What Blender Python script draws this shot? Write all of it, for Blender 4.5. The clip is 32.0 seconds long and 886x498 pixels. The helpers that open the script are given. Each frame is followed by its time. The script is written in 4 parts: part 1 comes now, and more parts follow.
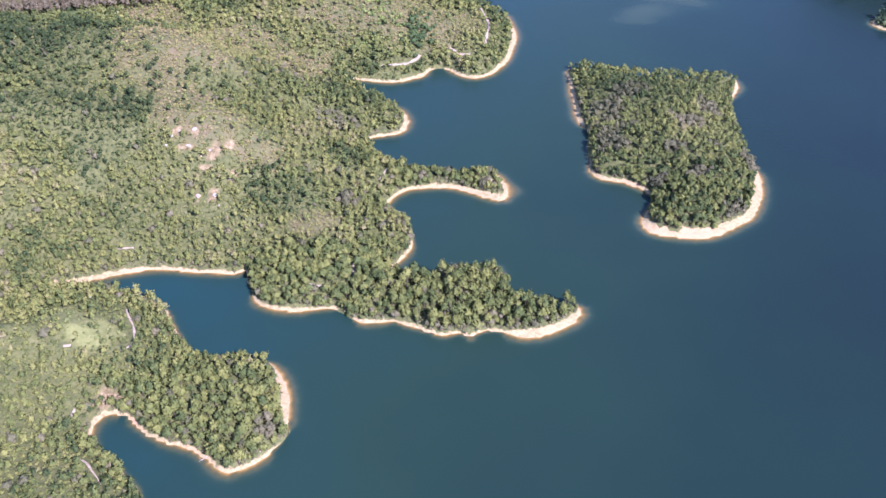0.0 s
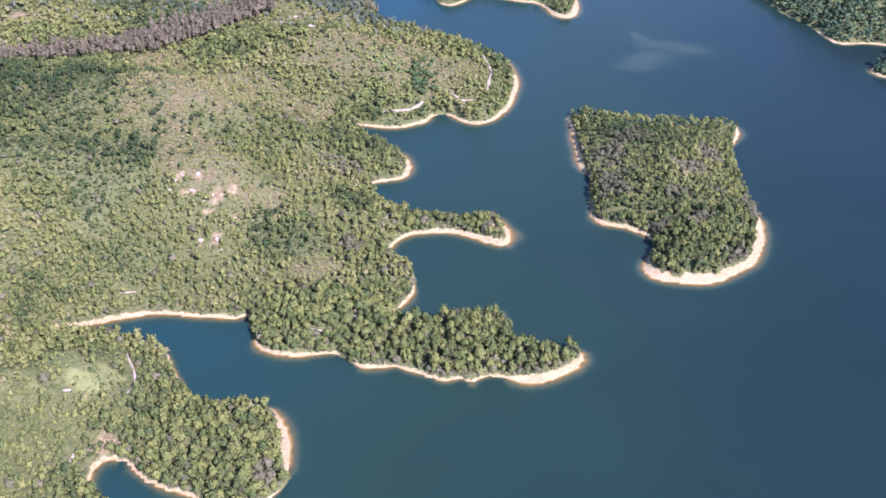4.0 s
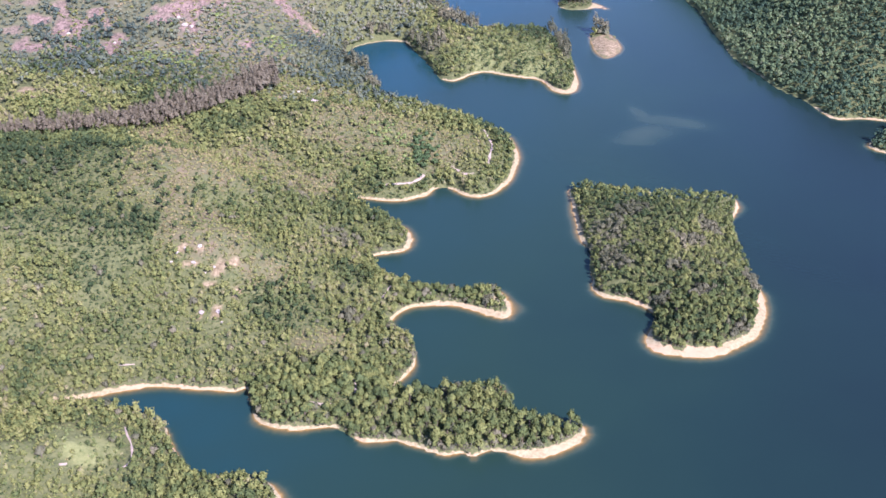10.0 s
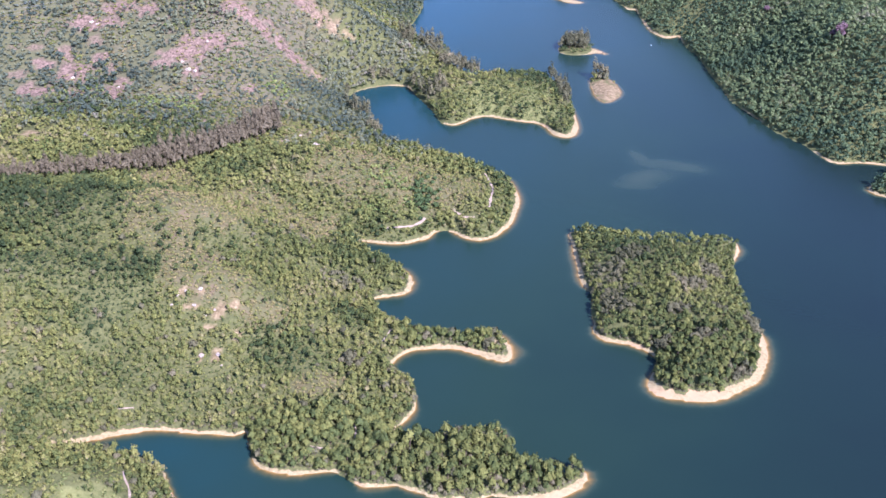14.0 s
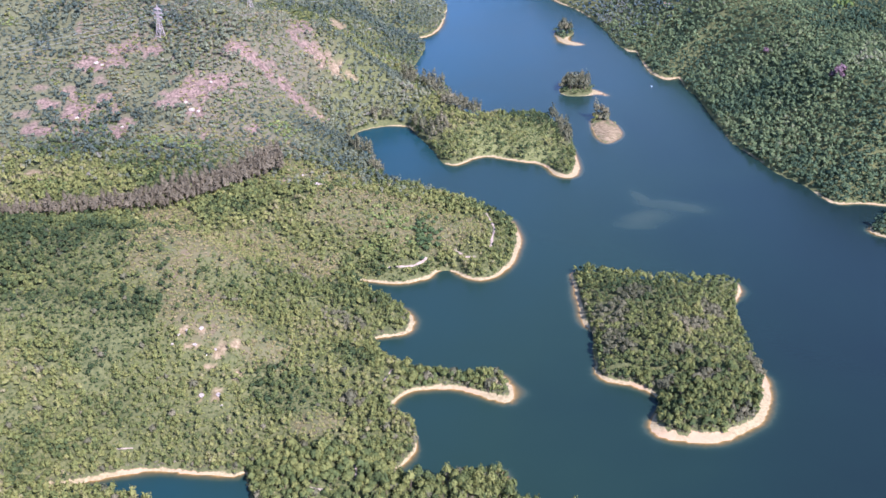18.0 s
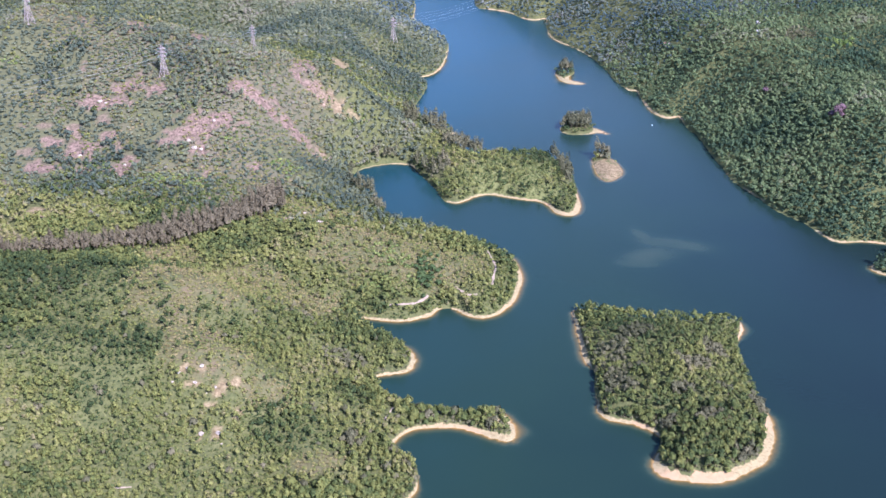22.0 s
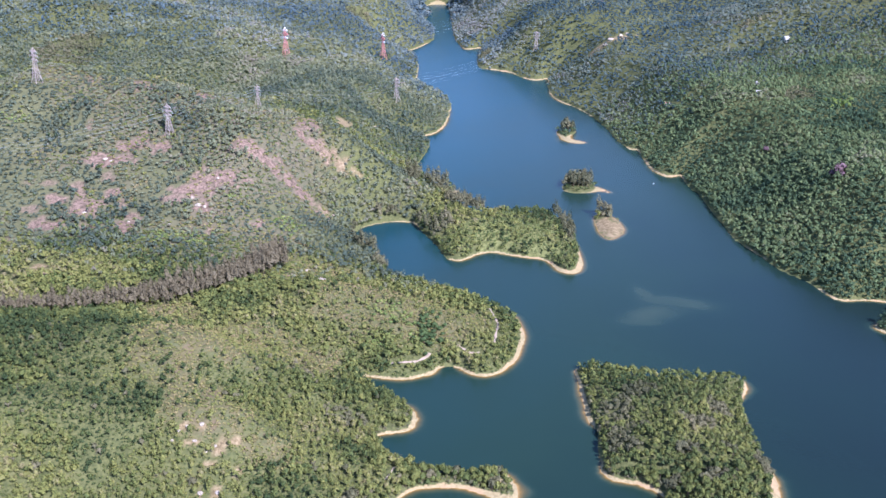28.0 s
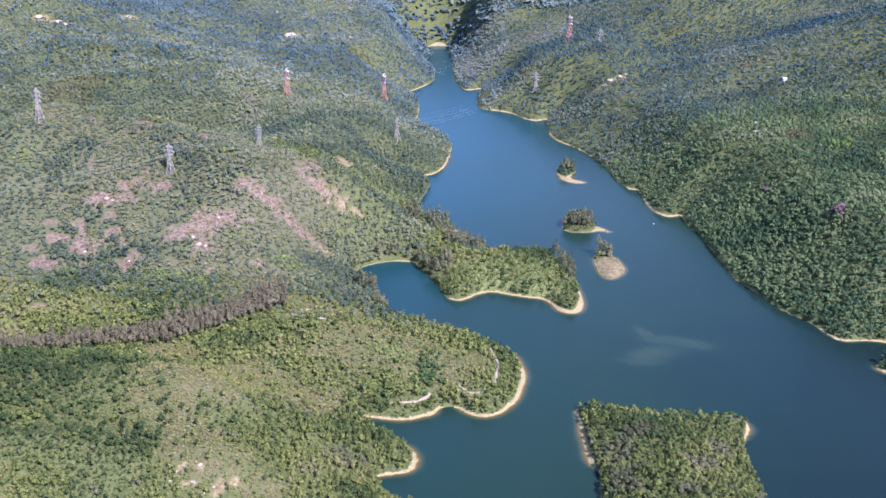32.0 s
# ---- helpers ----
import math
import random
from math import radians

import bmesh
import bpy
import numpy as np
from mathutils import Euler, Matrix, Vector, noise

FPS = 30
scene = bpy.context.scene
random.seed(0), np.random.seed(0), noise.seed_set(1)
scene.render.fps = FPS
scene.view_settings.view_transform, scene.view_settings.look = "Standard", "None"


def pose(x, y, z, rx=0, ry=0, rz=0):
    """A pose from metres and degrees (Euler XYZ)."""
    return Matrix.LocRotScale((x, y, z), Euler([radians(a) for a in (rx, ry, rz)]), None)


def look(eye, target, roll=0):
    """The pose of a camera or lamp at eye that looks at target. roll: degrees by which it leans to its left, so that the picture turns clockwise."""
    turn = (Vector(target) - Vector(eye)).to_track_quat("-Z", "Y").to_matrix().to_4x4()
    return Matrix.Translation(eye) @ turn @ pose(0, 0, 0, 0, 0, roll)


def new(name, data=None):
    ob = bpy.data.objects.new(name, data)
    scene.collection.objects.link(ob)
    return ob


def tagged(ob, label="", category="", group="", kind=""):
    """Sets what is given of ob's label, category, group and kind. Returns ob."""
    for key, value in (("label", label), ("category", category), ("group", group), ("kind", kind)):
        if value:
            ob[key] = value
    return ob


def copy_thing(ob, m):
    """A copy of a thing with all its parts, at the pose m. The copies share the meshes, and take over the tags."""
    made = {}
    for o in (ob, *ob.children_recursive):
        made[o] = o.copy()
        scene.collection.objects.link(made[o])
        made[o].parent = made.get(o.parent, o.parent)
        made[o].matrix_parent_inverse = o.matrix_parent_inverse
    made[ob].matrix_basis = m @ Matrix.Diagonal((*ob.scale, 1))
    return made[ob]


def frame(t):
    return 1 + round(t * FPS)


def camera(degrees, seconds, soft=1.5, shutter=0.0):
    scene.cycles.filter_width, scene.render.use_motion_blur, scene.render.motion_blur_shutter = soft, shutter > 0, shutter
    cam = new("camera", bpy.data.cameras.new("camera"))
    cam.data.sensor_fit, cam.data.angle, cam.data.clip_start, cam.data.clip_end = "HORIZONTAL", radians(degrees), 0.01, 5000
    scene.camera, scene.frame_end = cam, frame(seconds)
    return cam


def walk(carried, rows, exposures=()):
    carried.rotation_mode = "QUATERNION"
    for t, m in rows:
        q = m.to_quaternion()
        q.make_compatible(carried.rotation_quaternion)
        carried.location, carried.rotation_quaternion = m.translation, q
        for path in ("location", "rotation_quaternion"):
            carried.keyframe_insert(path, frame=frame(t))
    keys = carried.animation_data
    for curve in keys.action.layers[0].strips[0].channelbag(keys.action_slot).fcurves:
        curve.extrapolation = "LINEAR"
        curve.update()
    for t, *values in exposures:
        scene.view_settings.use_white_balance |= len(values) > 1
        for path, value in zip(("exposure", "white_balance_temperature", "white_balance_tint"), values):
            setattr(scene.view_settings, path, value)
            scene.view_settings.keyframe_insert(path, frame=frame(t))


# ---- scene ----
CAM = camera(47.55, 32.0, 1.5)
# drone hovering 400 m over the water, tilting up: seconds, yaw to the left, pitch, roll in degrees
TILT = [
    (0, -0.309, -38.085, -0.296),
    (1, -0.284, -37.449, -0.283),
    (2, -0.261, -36.828, -0.269),
    (3, -0.218, -36.180, -0.256),
    (5.5, -0.141, -34.540, -0.222),
    (7, -0.136, -33.495, -0.202),
    (8, -0.148, -32.758, -0.189),
    (9, -0.130, -32.073, -0.175),
    (10, -0.123, -31.398, -0.162),
    (11, -0.117, -30.745, -0.148),
    (12, -0.108, -30.126, -0.135),
    (13, -0.087, -29.543, -0.122),
    (14, -0.073, -28.939, -0.108),
    (16.5, 0.009, -27.498, -0.075),
    (18, 0.016, -26.678, -0.055),
    (19, 0.040, -26.143, -0.042),
    (20, 0.037, -25.605, -0.030),
    (21, 0.069, -25.065, -0.017),
    (22, 0.101, -24.528, -0.004),
    (23, 0.135, -23.981, 0.008),
    (24, 0.170, -23.436, 0.021),
    (25, 0.189, -22.897, 0.033),
    (27.5, 0.231, -21.528, 0.063),
    (29, 0.267, -20.681, 0.081),
    (30, 0.271, -20.134, 0.092),
    (31, 0.277, -19.568, 0.103),
    (32, 0.266, -18.997, 0.114),
]
EYE = (0.0, 0.0, 400.0)


def hover(yaw, pitch, roll):
    a, p = radians(yaw), radians(pitch)
    way = Vector((-math.sin(a) * math.cos(p), math.cos(a) * math.cos(p), math.sin(p)))
    return look(EYE, Vector(EYE) + way * 100.0, roll)


walk(CAM, [(t, hover(y, p, r)) for t, y, p, r in TILT], [(0.0, 1.42, 5330, 42), (9.0, 1.35, 5380, 40), (19.0, 1.24, 5370, 34), (32.0, 1.12, 5320, 27)])

# ---- light ----
SUN_AZ, SUN_EL = 146.0, 42.0   # degrees clockwise from +y, and above the horizon
world = bpy.data.worlds.new("sky")
scene.world = world
world.use_nodes = True
wn, wl = world.node_tree.nodes, world.node_tree.links
wn.clear()
sky = wn.new("ShaderNodeTexSky")
sky.sky_type, sky.sun_disc = "NISHITA", False
sky.sun_elevation, sky.sun_rotation = radians(SUN_EL), radians(SUN_AZ)
sky.dust_density, sky.ozone_density, sky.altitude = 0.05, 1.6, 600
bg, wout = wn.new("ShaderNodeBackground"), wn.new("ShaderNodeOutputWorld")
bg.inputs["Strength"].default_value = 0.125
wl.new(sky.outputs[0], bg.inputs[0])
wl.new(bg.outputs[0], wout.inputs[0])
sun = new("sun", bpy.data.lights.new("sun", "SUN"))
sun.data.energy, sun.data.angle, sun.data.color = 5.0, radians(0.5), (1.0, 0.96, 0.9)
sun_way = Vector((math.sin(radians(SUN_AZ)) * math.cos(radians(SUN_EL)), math.cos(radians(SUN_AZ)) * math.cos(radians(SUN_EL)), math.sin(radians(SUN_EL))))
sun.matrix_world = look(sun_way * 900, (0, 0, 0))

# ---- materials ----
class Mat:
    """A node material in the making: a Principled surface and short names for its nodes."""

    def __init__(self, name, roughness=0.8, specular=0.3):
        self.m = bpy.data.materials.new(name)
        self.m.use_nodes = True
        self.n, self.l = self.m.node_tree.nodes, self.m.node_tree.links
        self.b = self.n["Principled BSDF"]
        self.b.inputs["Roughness"].default_value = roughness
        self.b.inputs["Specular IOR Level"].default_value = specular

    def put(self, value, socket):
        if isinstance(value, bpy.types.NodeSocket):
            self.l.new(value, socket)
        elif isinstance(value, tuple):
            socket.default_value = (*value, 1.0)[: len(socket.default_value)]
        else:
            socket.default_value = value

    def place(self):
        return self.n.new("ShaderNodeNewGeometry").outputs["Position"]

    def noise(self, scale, detail=4.0, rough=0.6, where=None):
        t = self.n.new("ShaderNodeTexNoise")
        t.inputs["Scale"].default_value, t.inputs["Detail"].default_value, t.inputs["Roughness"].default_value = scale, detail, rough
        self.l.new(where or self.place(), t.inputs["Vector"])
        return t.outputs["Fac"]

    def ramp(self, value, stops):
        r = self.n.new("ShaderNodeValToRGB")
        while len(r.color_ramp.elements) < len(stops):
            r.color_ramp.elements.new(0.5)
        for e, (at, c) in zip(r.color_ramp.elements, stops):
            e.position, e.color = at, (*c, 1.0)
        self.l.new(value, r.inputs[0])
        return r.outputs[0]

    def mix(self, fac, a, b, mode="MIX"):
        x = self.n.new("ShaderNodeMix")
        x.data_type, x.blend_type = "RGBA", mode
        self.put(fac, x.inputs[0])
        self.put(a, x.inputs[6])
        self.put(b, x.inputs[7])
        return x.outputs[2]

    def math(self, op, a, b=0.0):
        x = self.n.new("ShaderNodeMath")
        x.operation = op
        self.put(a, x.inputs[0])
        self.put(b, x.inputs[1])
        return x.outputs[0]

    def span(self, value, lo, hi, to_lo=0.0, to_hi=1.0):
        x = self.n.new("ShaderNodeMapRange")
        for i, v in enumerate((value, lo, hi, to_lo, to_hi)):
            self.put(v, x.inputs[i])
        return x.outputs[0]

    def attribute(self, name):
        a = self.n.new("ShaderNodeAttribute")
        a.attribute_name = name
        return a.outputs["Fac"]

    def island(self):
        return self.n.new("ShaderNodeNewGeometry").outputs["Random Per Island"]

    def object_random(self):
        return self.n.new("ShaderNodeObjectInfo").outputs["Random"]

    def color(self, value):
        self.put(value, self.b.inputs["Base Color"])

    def bump(self, value, strength=0.4, distance=0.3):
        b = self.n.new("ShaderNodeBump")
        b.inputs["Strength"].default_value, b.inputs["Distance"].default_value = strength, distance
        self.l.new(value, b.inputs["Height"])
        self.l.new(b.outputs[0], self.b.inputs["Normal"])


def ground_material():
    k = Mat("ground", 0.95, 0.1)
    fine, mid, broad = k.noise(0.3, 8, 0.8), k.noise(0.1, 6, 0.7), k.noise(0.018, 4)
    floor_c = k.ramp(mid, [(0.35, (0.055, 0.064, 0.026)), (0.5, (0.1, 0.105, 0.04)), (0.65, (0.15, 0.142, 0.06))])
    scrub_c = k.ramp(fine, [(0.36, (0.06, 0.056, 0.026)), (0.5, (0.125, 0.108, 0.048)), (0.64, (0.195, 0.158, 0.078))])
    scrub_c = k.mix(k.span(mid, 0.42, 0.6), scrub_c, (0.105, 0.112, 0.048))
    scrub_c = k.mix(k.span(k.noise(0.05, 5, 0.7), 0.55, 0.66, 0.0, 0.8), scrub_c, (0.16, 0.116, 0.068))
    grass_c = k.ramp(fine, [(0.36, (0.12, 0.132, 0.044)), (0.64, (0.215, 0.21, 0.078))])
    rock_c = k.ramp(fine, [(0.4, (0.12, 0.09, 0.048)), (0.5, (0.21, 0.155, 0.08)), (0.62, (0.34, 0.26, 0.15))])
    rock_c = k.mix(k.attribute("mauve"), rock_c, k.ramp(fine, [(0.4, (0.075, 0.06, 0.04)), (0.5, (0.165, 0.112, 0.082)), (0.62, (0.29, 0.2, 0.15))]))
    sand_c = k.ramp(k.noise(0.5, 6), [(0.3, (0.22, 0.165, 0.082)), (0.5, (0.315, 0.248, 0.126)), (0.75, (0.4, 0.328, 0.178))])
    sand_c = k.mix(k.span(k.noise(0.035, 3), 0.52, 0.68), sand_c, (0.41, 0.265, 0.145))
    under = k.ramp(k.noise(0.55, 7, 0.75), [(0.38, (0.05, 0.06, 0.024)), (0.5, (0.1, 0.106, 0.038)), (0.62, (0.165, 0.155, 0.06))])
    c = k.mix(k.span(broad, 0.35, 0.65, 0.3, 0.8), floor_c, under)
    c = k.mix(k.math("MULTIPLY", k.attribute("mauve"), 0.4), c, (0.11, 0.104, 0.068))
    scrub_c = k.mix(k.math("MULTIPLY", k.attribute("mauve"), 0.55), scrub_c, (0.135, 0.118, 0.082))
    c = k.mix(k.attribute("scrub"), c, scrub_c)
    c = k.mix(k.attribute("grass"), c, grass_c)
    c = k.mix(k.attribute("rock"), c, rock_c)
    edge = k.math("SUBTRACT", k.math("ADD", k.attribute("shore"), k.span(k.noise(0.35, 4), 0.3, 0.7, -1.0, 1.0)), k.attribute("beach"))
    beach = k.math("MULTIPLY", k.span(edge, -0.3, 0.5, 1.0, 0.0), k.span(k.math("ADD", k.attribute("sandy"), k.span(k.noise(0.08, 2), 0.3, 0.7, -0.8, 0.8)), 1.6, 2.6))
    c = k.mix(k.math("MAXIMUM", beach, k.attribute("sand")), c, sand_c)
    k.color(c)
    k.bump(fine, 0.7, 0.6)
    return k.m


def foliage_material(name, stops, gloss=0.05, single=False, spread=0.11, tones=(0.12, 0.85)):
    """Leaves: the tree's own tone picks the colour, each clump of leaves varies a little."""
    k = Mat(name, 0.6, gloss)
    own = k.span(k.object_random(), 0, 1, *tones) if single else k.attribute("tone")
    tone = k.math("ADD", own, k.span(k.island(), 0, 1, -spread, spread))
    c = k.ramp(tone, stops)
    c = k.mix(k.span(k.noise(1.3, 4, 0.7), 0.35, 0.65, 0.0, 0.28), c, (0.45, 0.45, 0.45), "MULTIPLY")
    k.color(c)
    k.bump(k.noise(1.8, 4, 0.7), 0.5, 0.4)
    return k.m


def plain(name, color, rough=0.7, specular=0.3, metal=0.0, scale=3.0, spread=0.25):
    k = Mat(name, rough, specular)
    dark = tuple(v * (1 - spread) for v in color)
    light = tuple(min(1, v * (1 + spread)) for v in color)
    k.color(k.ramp(k.noise(scale, 5), [(0.3, dark), (0.7, light)]))
    k.b.inputs["Metallic"].default_value = metal
    return k.m


def water_material():
    """Turbid lake water: over the shallows the sandy bed tints it."""
    k = Mat("lake_water", 0.24, 0.33)
    k.b.inputs["IOR"].default_value = 1.33
    # sunlight and sky reflection put into the colour: greener west, darker east, bluer far
    where = k.n.new("ShaderNodeSeparateXYZ")
    k.l.new(k.place(), where.inputs[0])
    east = k.math("SUBTRACT", where.outputs[0], k.math("MULTIPLY", where.outputs[1], 0.3))
    east = k.math("ADD", east, k.span(k.noise(0.005, 3), 0.3, 0.7, -70.0, 70.0))
    deep = k.ramp(k.span(east, -560, 310), [(0.0, (0.007, 0.046, 0.062)), (0.2, (0.009, 0.04, 0.044)), (0.36, (0.0122, 0.033, 0.027)), (0.5, (0.0128, 0.031, 0.0215)), (0.68, (0.0095, 0.0235, 0.0195)), (0.85, (0.0085, 0.0185, 0.0175)), (1.0, (0.0078, 0.0145, 0.0165))])
    off = k.math("MAXIMUM", k.math("SUBTRACT", k.span(k.noise(0.2, 3), 0.3, 0.7, -0.5, 0.5), k.attribute("shore")), 0.0)
    fade = k.math("MULTIPLY", k.attribute("sandy"), 0.46)
    fade = k.math("MINIMUM", k.math("MAXIMUM", fade, 0.2), 2.6)
    murk = k.math("SUBTRACT", 1.0, k.math("POWER", 2.718, k.math("DIVIDE", k.math("MULTIPLY", off, -1.0), fade)))
    murk = k.math("SUBTRACT", murk, k.math("MULTIPLY", k.attribute("shoal"), 0.25))
    shallow = k.ramp(murk, [(0.0, (0.32, 0.2, 0.075)), (0.3, (0.2, 0.125, 0.038)), (0.6, (0.085, 0.072, 0.032)), (0.85, (0.032, 0.05, 0.032)), (1.0, (0.0115, 0.033, 0.0245))])
    k.color(k.mix(k.span(murk, 0.85, 1.0), shallow, deep))
    k.bump(k.noise(0.35, 3), 0.1, 0.3)
    return k.m


LEAF_STOPS = [(0.0, (0.036, 0.054, 0.022)), (0.25, (0.082, 0.102, 0.033)), (0.5, (0.142, 0.152, 0.044)), (0.75, (0.2, 0.196, 0.058)), (1.0, (0.215, 0.182, 0.094))]
M_GROUND, M_WATER = ground_material(), water_material()
M_LEAF = foliage_material("leaves", LEAF_STOPS)
M_SHRUB = foliage_material("scrub_leaves", [(0.0, (0.085, 0.11, 0.033)), (0.3, (0.16, 0.165, 0.046)), (0.65, (0.225, 0.19, 0.075)), (1.0, (0.25, 0.19, 0.105))])
# distance haze painted into the leaves of the far hills as extra blue
M_FAR_HAZE = foliage_material("hazed_far_leaves", [(0.0, (0.062, 0.094, 0.112)), (0.25, (0.092, 0.126, 0.13)), (0.5, (0.128, 0.156, 0.142)), (0.75, (0.17, 0.188, 0.15)), (1.0, (0.19, 0.18, 0.168))], spread=0.08)
M_EAST = foliage_material("slope_leaves", [(0.0, (0.042, 0.07, 0.04)), (0.25, (0.069, 0.103, 0.049)), (0.5, (0.106, 0.142, 0.06)), (0.75, (0.15, 0.184, 0.074)), (1.0, (0.17, 0.166, 0.102))], spread=0.1)
# partway from the near greens to the far leaves, with a little painted haze
M_MID_HAZE = foliage_material("hazed_valley_leaves", [(0.0, (0.058, 0.078, 0.058)), (0.25, (0.092, 0.112, 0.074)), (0.5, (0.135, 0.148, 0.086)), (0.75, (0.18, 0.186, 0.1)), (1.0, (0.195, 0.172, 0.128))])
# dark woods, their extra blue standing in for haze
M_EAST_FAR_HAZE = foliage_material("dark_hazed_slope_leaves", [(0.0, (0.034, 0.06, 0.074)), (0.25, (0.054, 0.084, 0.086)), (0.5, (0.084, 0.112, 0.094)), (0.75, (0.122, 0.142, 0.102)), (1.0, (0.138, 0.135, 0.122))], spread=0.08)
M_GRASSY = foliage_material("meadow_bushes", [(0.0, (0.07, 0.098, 0.033)), (0.4, (0.145, 0.168, 0.055)), (0.8, (0.22, 0.225, 0.08)), (1.0, (0.23, 0.195, 0.1))])
M_GREY = foliage_material("grey_leaves", [(0.0, (0.078, 0.08, 0.042)), (0.5, (0.13, 0.122, 0.066)), (1.0, (0.18, 0.156, 0.09))])
M_FRESH = foliage_material("fresh_leaves", [(0.0, (0.08, 0.12, 0.04)), (0.5, (0.16, 0.205, 0.055)), (1.0, (0.24, 0.26, 0.08))])
M_TREE = foliage_material("tree_leaves", LEAF_STOPS, single=True, tones=(0.18, 0.62))
M_ISLAND = foliage_material("island_leaves", LEAF_STOPS, single=True, tones=(0.05, 0.62))
M_DEEP = foliage_material("deep_green_leaves", [(0.0, (0.042, 0.07, 0.028)), (1.0, (0.09, 0.126, 0.044))], single=True)
M_GREY_TREE = foliage_material("grey_tree_leaves", [(0.0, (0.078, 0.08, 0.042)), (0.5, (0.13, 0.122, 0.066)), (1.0, (0.18, 0.156, 0.09))], single=True)
M_OLIVE = foliage_material("olive_tree_leaves", [(0.0, (0.085, 0.092, 0.05)), (1.0, (0.145, 0.14, 0.08))], single=True)
BELT_STOPS = [(0.0, (0.098, 0.082, 0.05)), (0.5, (0.145, 0.122, 0.074)), (1.0, (0.195, 0.162, 0.1))]
M_BELT, M_BELT_INNER = foliage_material("belt_tree_leaves", BELT_STOPS, single=True), foliage_material("belt_inner_leaves", BELT_STOPS)
M_PURPLE = foliage_material("purple_blossom", [(0.0, (0.11, 0.07, 0.075)), (1.0, (0.21, 0.135, 0.145))], single=True)
M_LIME = foliage_material("lime_leaves", [(0.0, (0.1, 0.15, 0.035)), (1.0, (0.2, 0.24, 0.065))], single=True)
M_BARK = plain("bark", (0.12, 0.09, 0.065), 0.9, 0.1)
M_STEEL = plain("galvanised_steel", (0.34, 0.28, 0.25), 0.6, 0.4, 0.0, 0.6, 0.12)
M_RED_STEEL = plain("red_painted_steel", (0.55, 0.22, 0.19), 0.5, 0.4, 0.0, 0.6, 0.15)
M_WHITE_STEEL = plain("white_painted_steel", (0.75, 0.74, 0.72), 0.5, 0.4, 0.0, 0.6, 0.1)
M_WIRE = plain("aluminium_wire", (0.45, 0.45, 0.45), 0.4, 0.5, 0.6)
M_GLASS = plain("insulator_glass", (0.3, 0.4, 0.38), 0.3, 0.5)
M_BOULDER = plain("granite", (0.37, 0.31, 0.24), 0.9, 0.2, 0.0, 0.8, 0.35)
M_DEADWOOD = plain("bleached_wood", (0.42, 0.37, 0.32), 0.9, 0.1)
M_WALL = plain("whitewash", (0.36, 0.34, 0.31), 0.85, 0.2)
M_ROOF = plain("pale_sheet_roof", (0.3, 0.28, 0.26), 0.6, 0.3)
M_DARK = plain("dark_opening", (0.04, 0.045, 0.05), 0.5, 0.4)
M_TILE = plain("brown_roof", (0.3, 0.17, 0.12), 0.8, 0.2)
M_FLOAT = plain("white_plastic", (0.8, 0.8, 0.8), 0.4, 0.5)
M_SAND_PATH = plain("path_sand", (0.32, 0.25, 0.18), 0.95, 0.1, 0.0, 0.7, 0.3)

# ---- the shape of the land ----
# shorelines in plan: x, y and the width of the beach there, in metres
NEAR_INLET = [
    (-127.8, 288.4, 1), (-142.3, 308.1, 1), (-150.9, 319.1, 3), (-157.6, 326.1, 3), (-164.2, 333.4, 3), (-172.4, 340.8, 1), (-180, 347.7, 5),
    (-182.9, 355.4, 5), (-182.2, 364, 8), (-179.2, 368.8, 10), (-173.7, 370.7, 8), (-168, 369.4, 2), (-162.4, 363.7, 4), (-157.3, 359.7, 4),
    (-150.2, 354.2, 4), (-141.9, 349.9, 5), (-134.1, 347.1, 5), (-126.2, 344, 5), (-119.5, 338.7, 5), (-112.6, 332.1, 6), (-106.4, 329.1, 8),
    (-101, 331.2, 8), (-94.4, 334.8, 8), (-89.4, 339.8, 5), (-84.4, 346.5, 2), (-80.4, 352.2, 1),
]
NEAR_POINT = [
    (-80.7, 360, 4), (-80.7, 368, 8), (-82.3, 382.4, 10), (-85.6, 392.7, 9), (-90.3, 400.6, 6), (-94.9, 406.5, 3), (-100.9, 408.8, 1),
    (-107.9, 408.9, 1), (-120.7, 409.1, 1), (-131.9, 409.2, 1), (-140.3, 414.8, 1), (-149.8, 427.1, 3), (-156.9, 439.7, 3), (-162.4, 450.3, 3),
    (-169.1, 456.5, 1), (-178.9, 462.3, 1), (-192, 466.7, 1), (-210.1, 470.1, 1), (-231.7, 473, 1), (-246.6, 476.5, 3),
]
LONG_BEACH = [
    (-241.5, 478, 5), (-229.9, 478.9, 6), (-216.6, 481.5, 7), (-203.8, 486.3, 7), (-190.4, 489.4, 7), (-180.2, 491.6, 6), (-169.5, 491.4, 5),
    (-154.9, 489, 5), (-140.5, 487.7, 5), (-126.3, 487.5, 5), (-121, 490.2, 4), (-118, 481.3, 1), (-114.7, 470.4, 1), (-110.9, 460.4, 5),
    (-104.4, 455.1, 5), (-93.8, 451.9, 6), (-83.6, 451.3, 6), (-73.6, 452.7, 4), (-63.5, 453.6, 4), (-58.2, 450.5, 1), (-52.8, 445.3, 1),
    (-45.9, 440.8, 5), (-39.1, 439.7, 5), (-32.5, 441.1, 5), (-25.9, 441.5, 3),
]
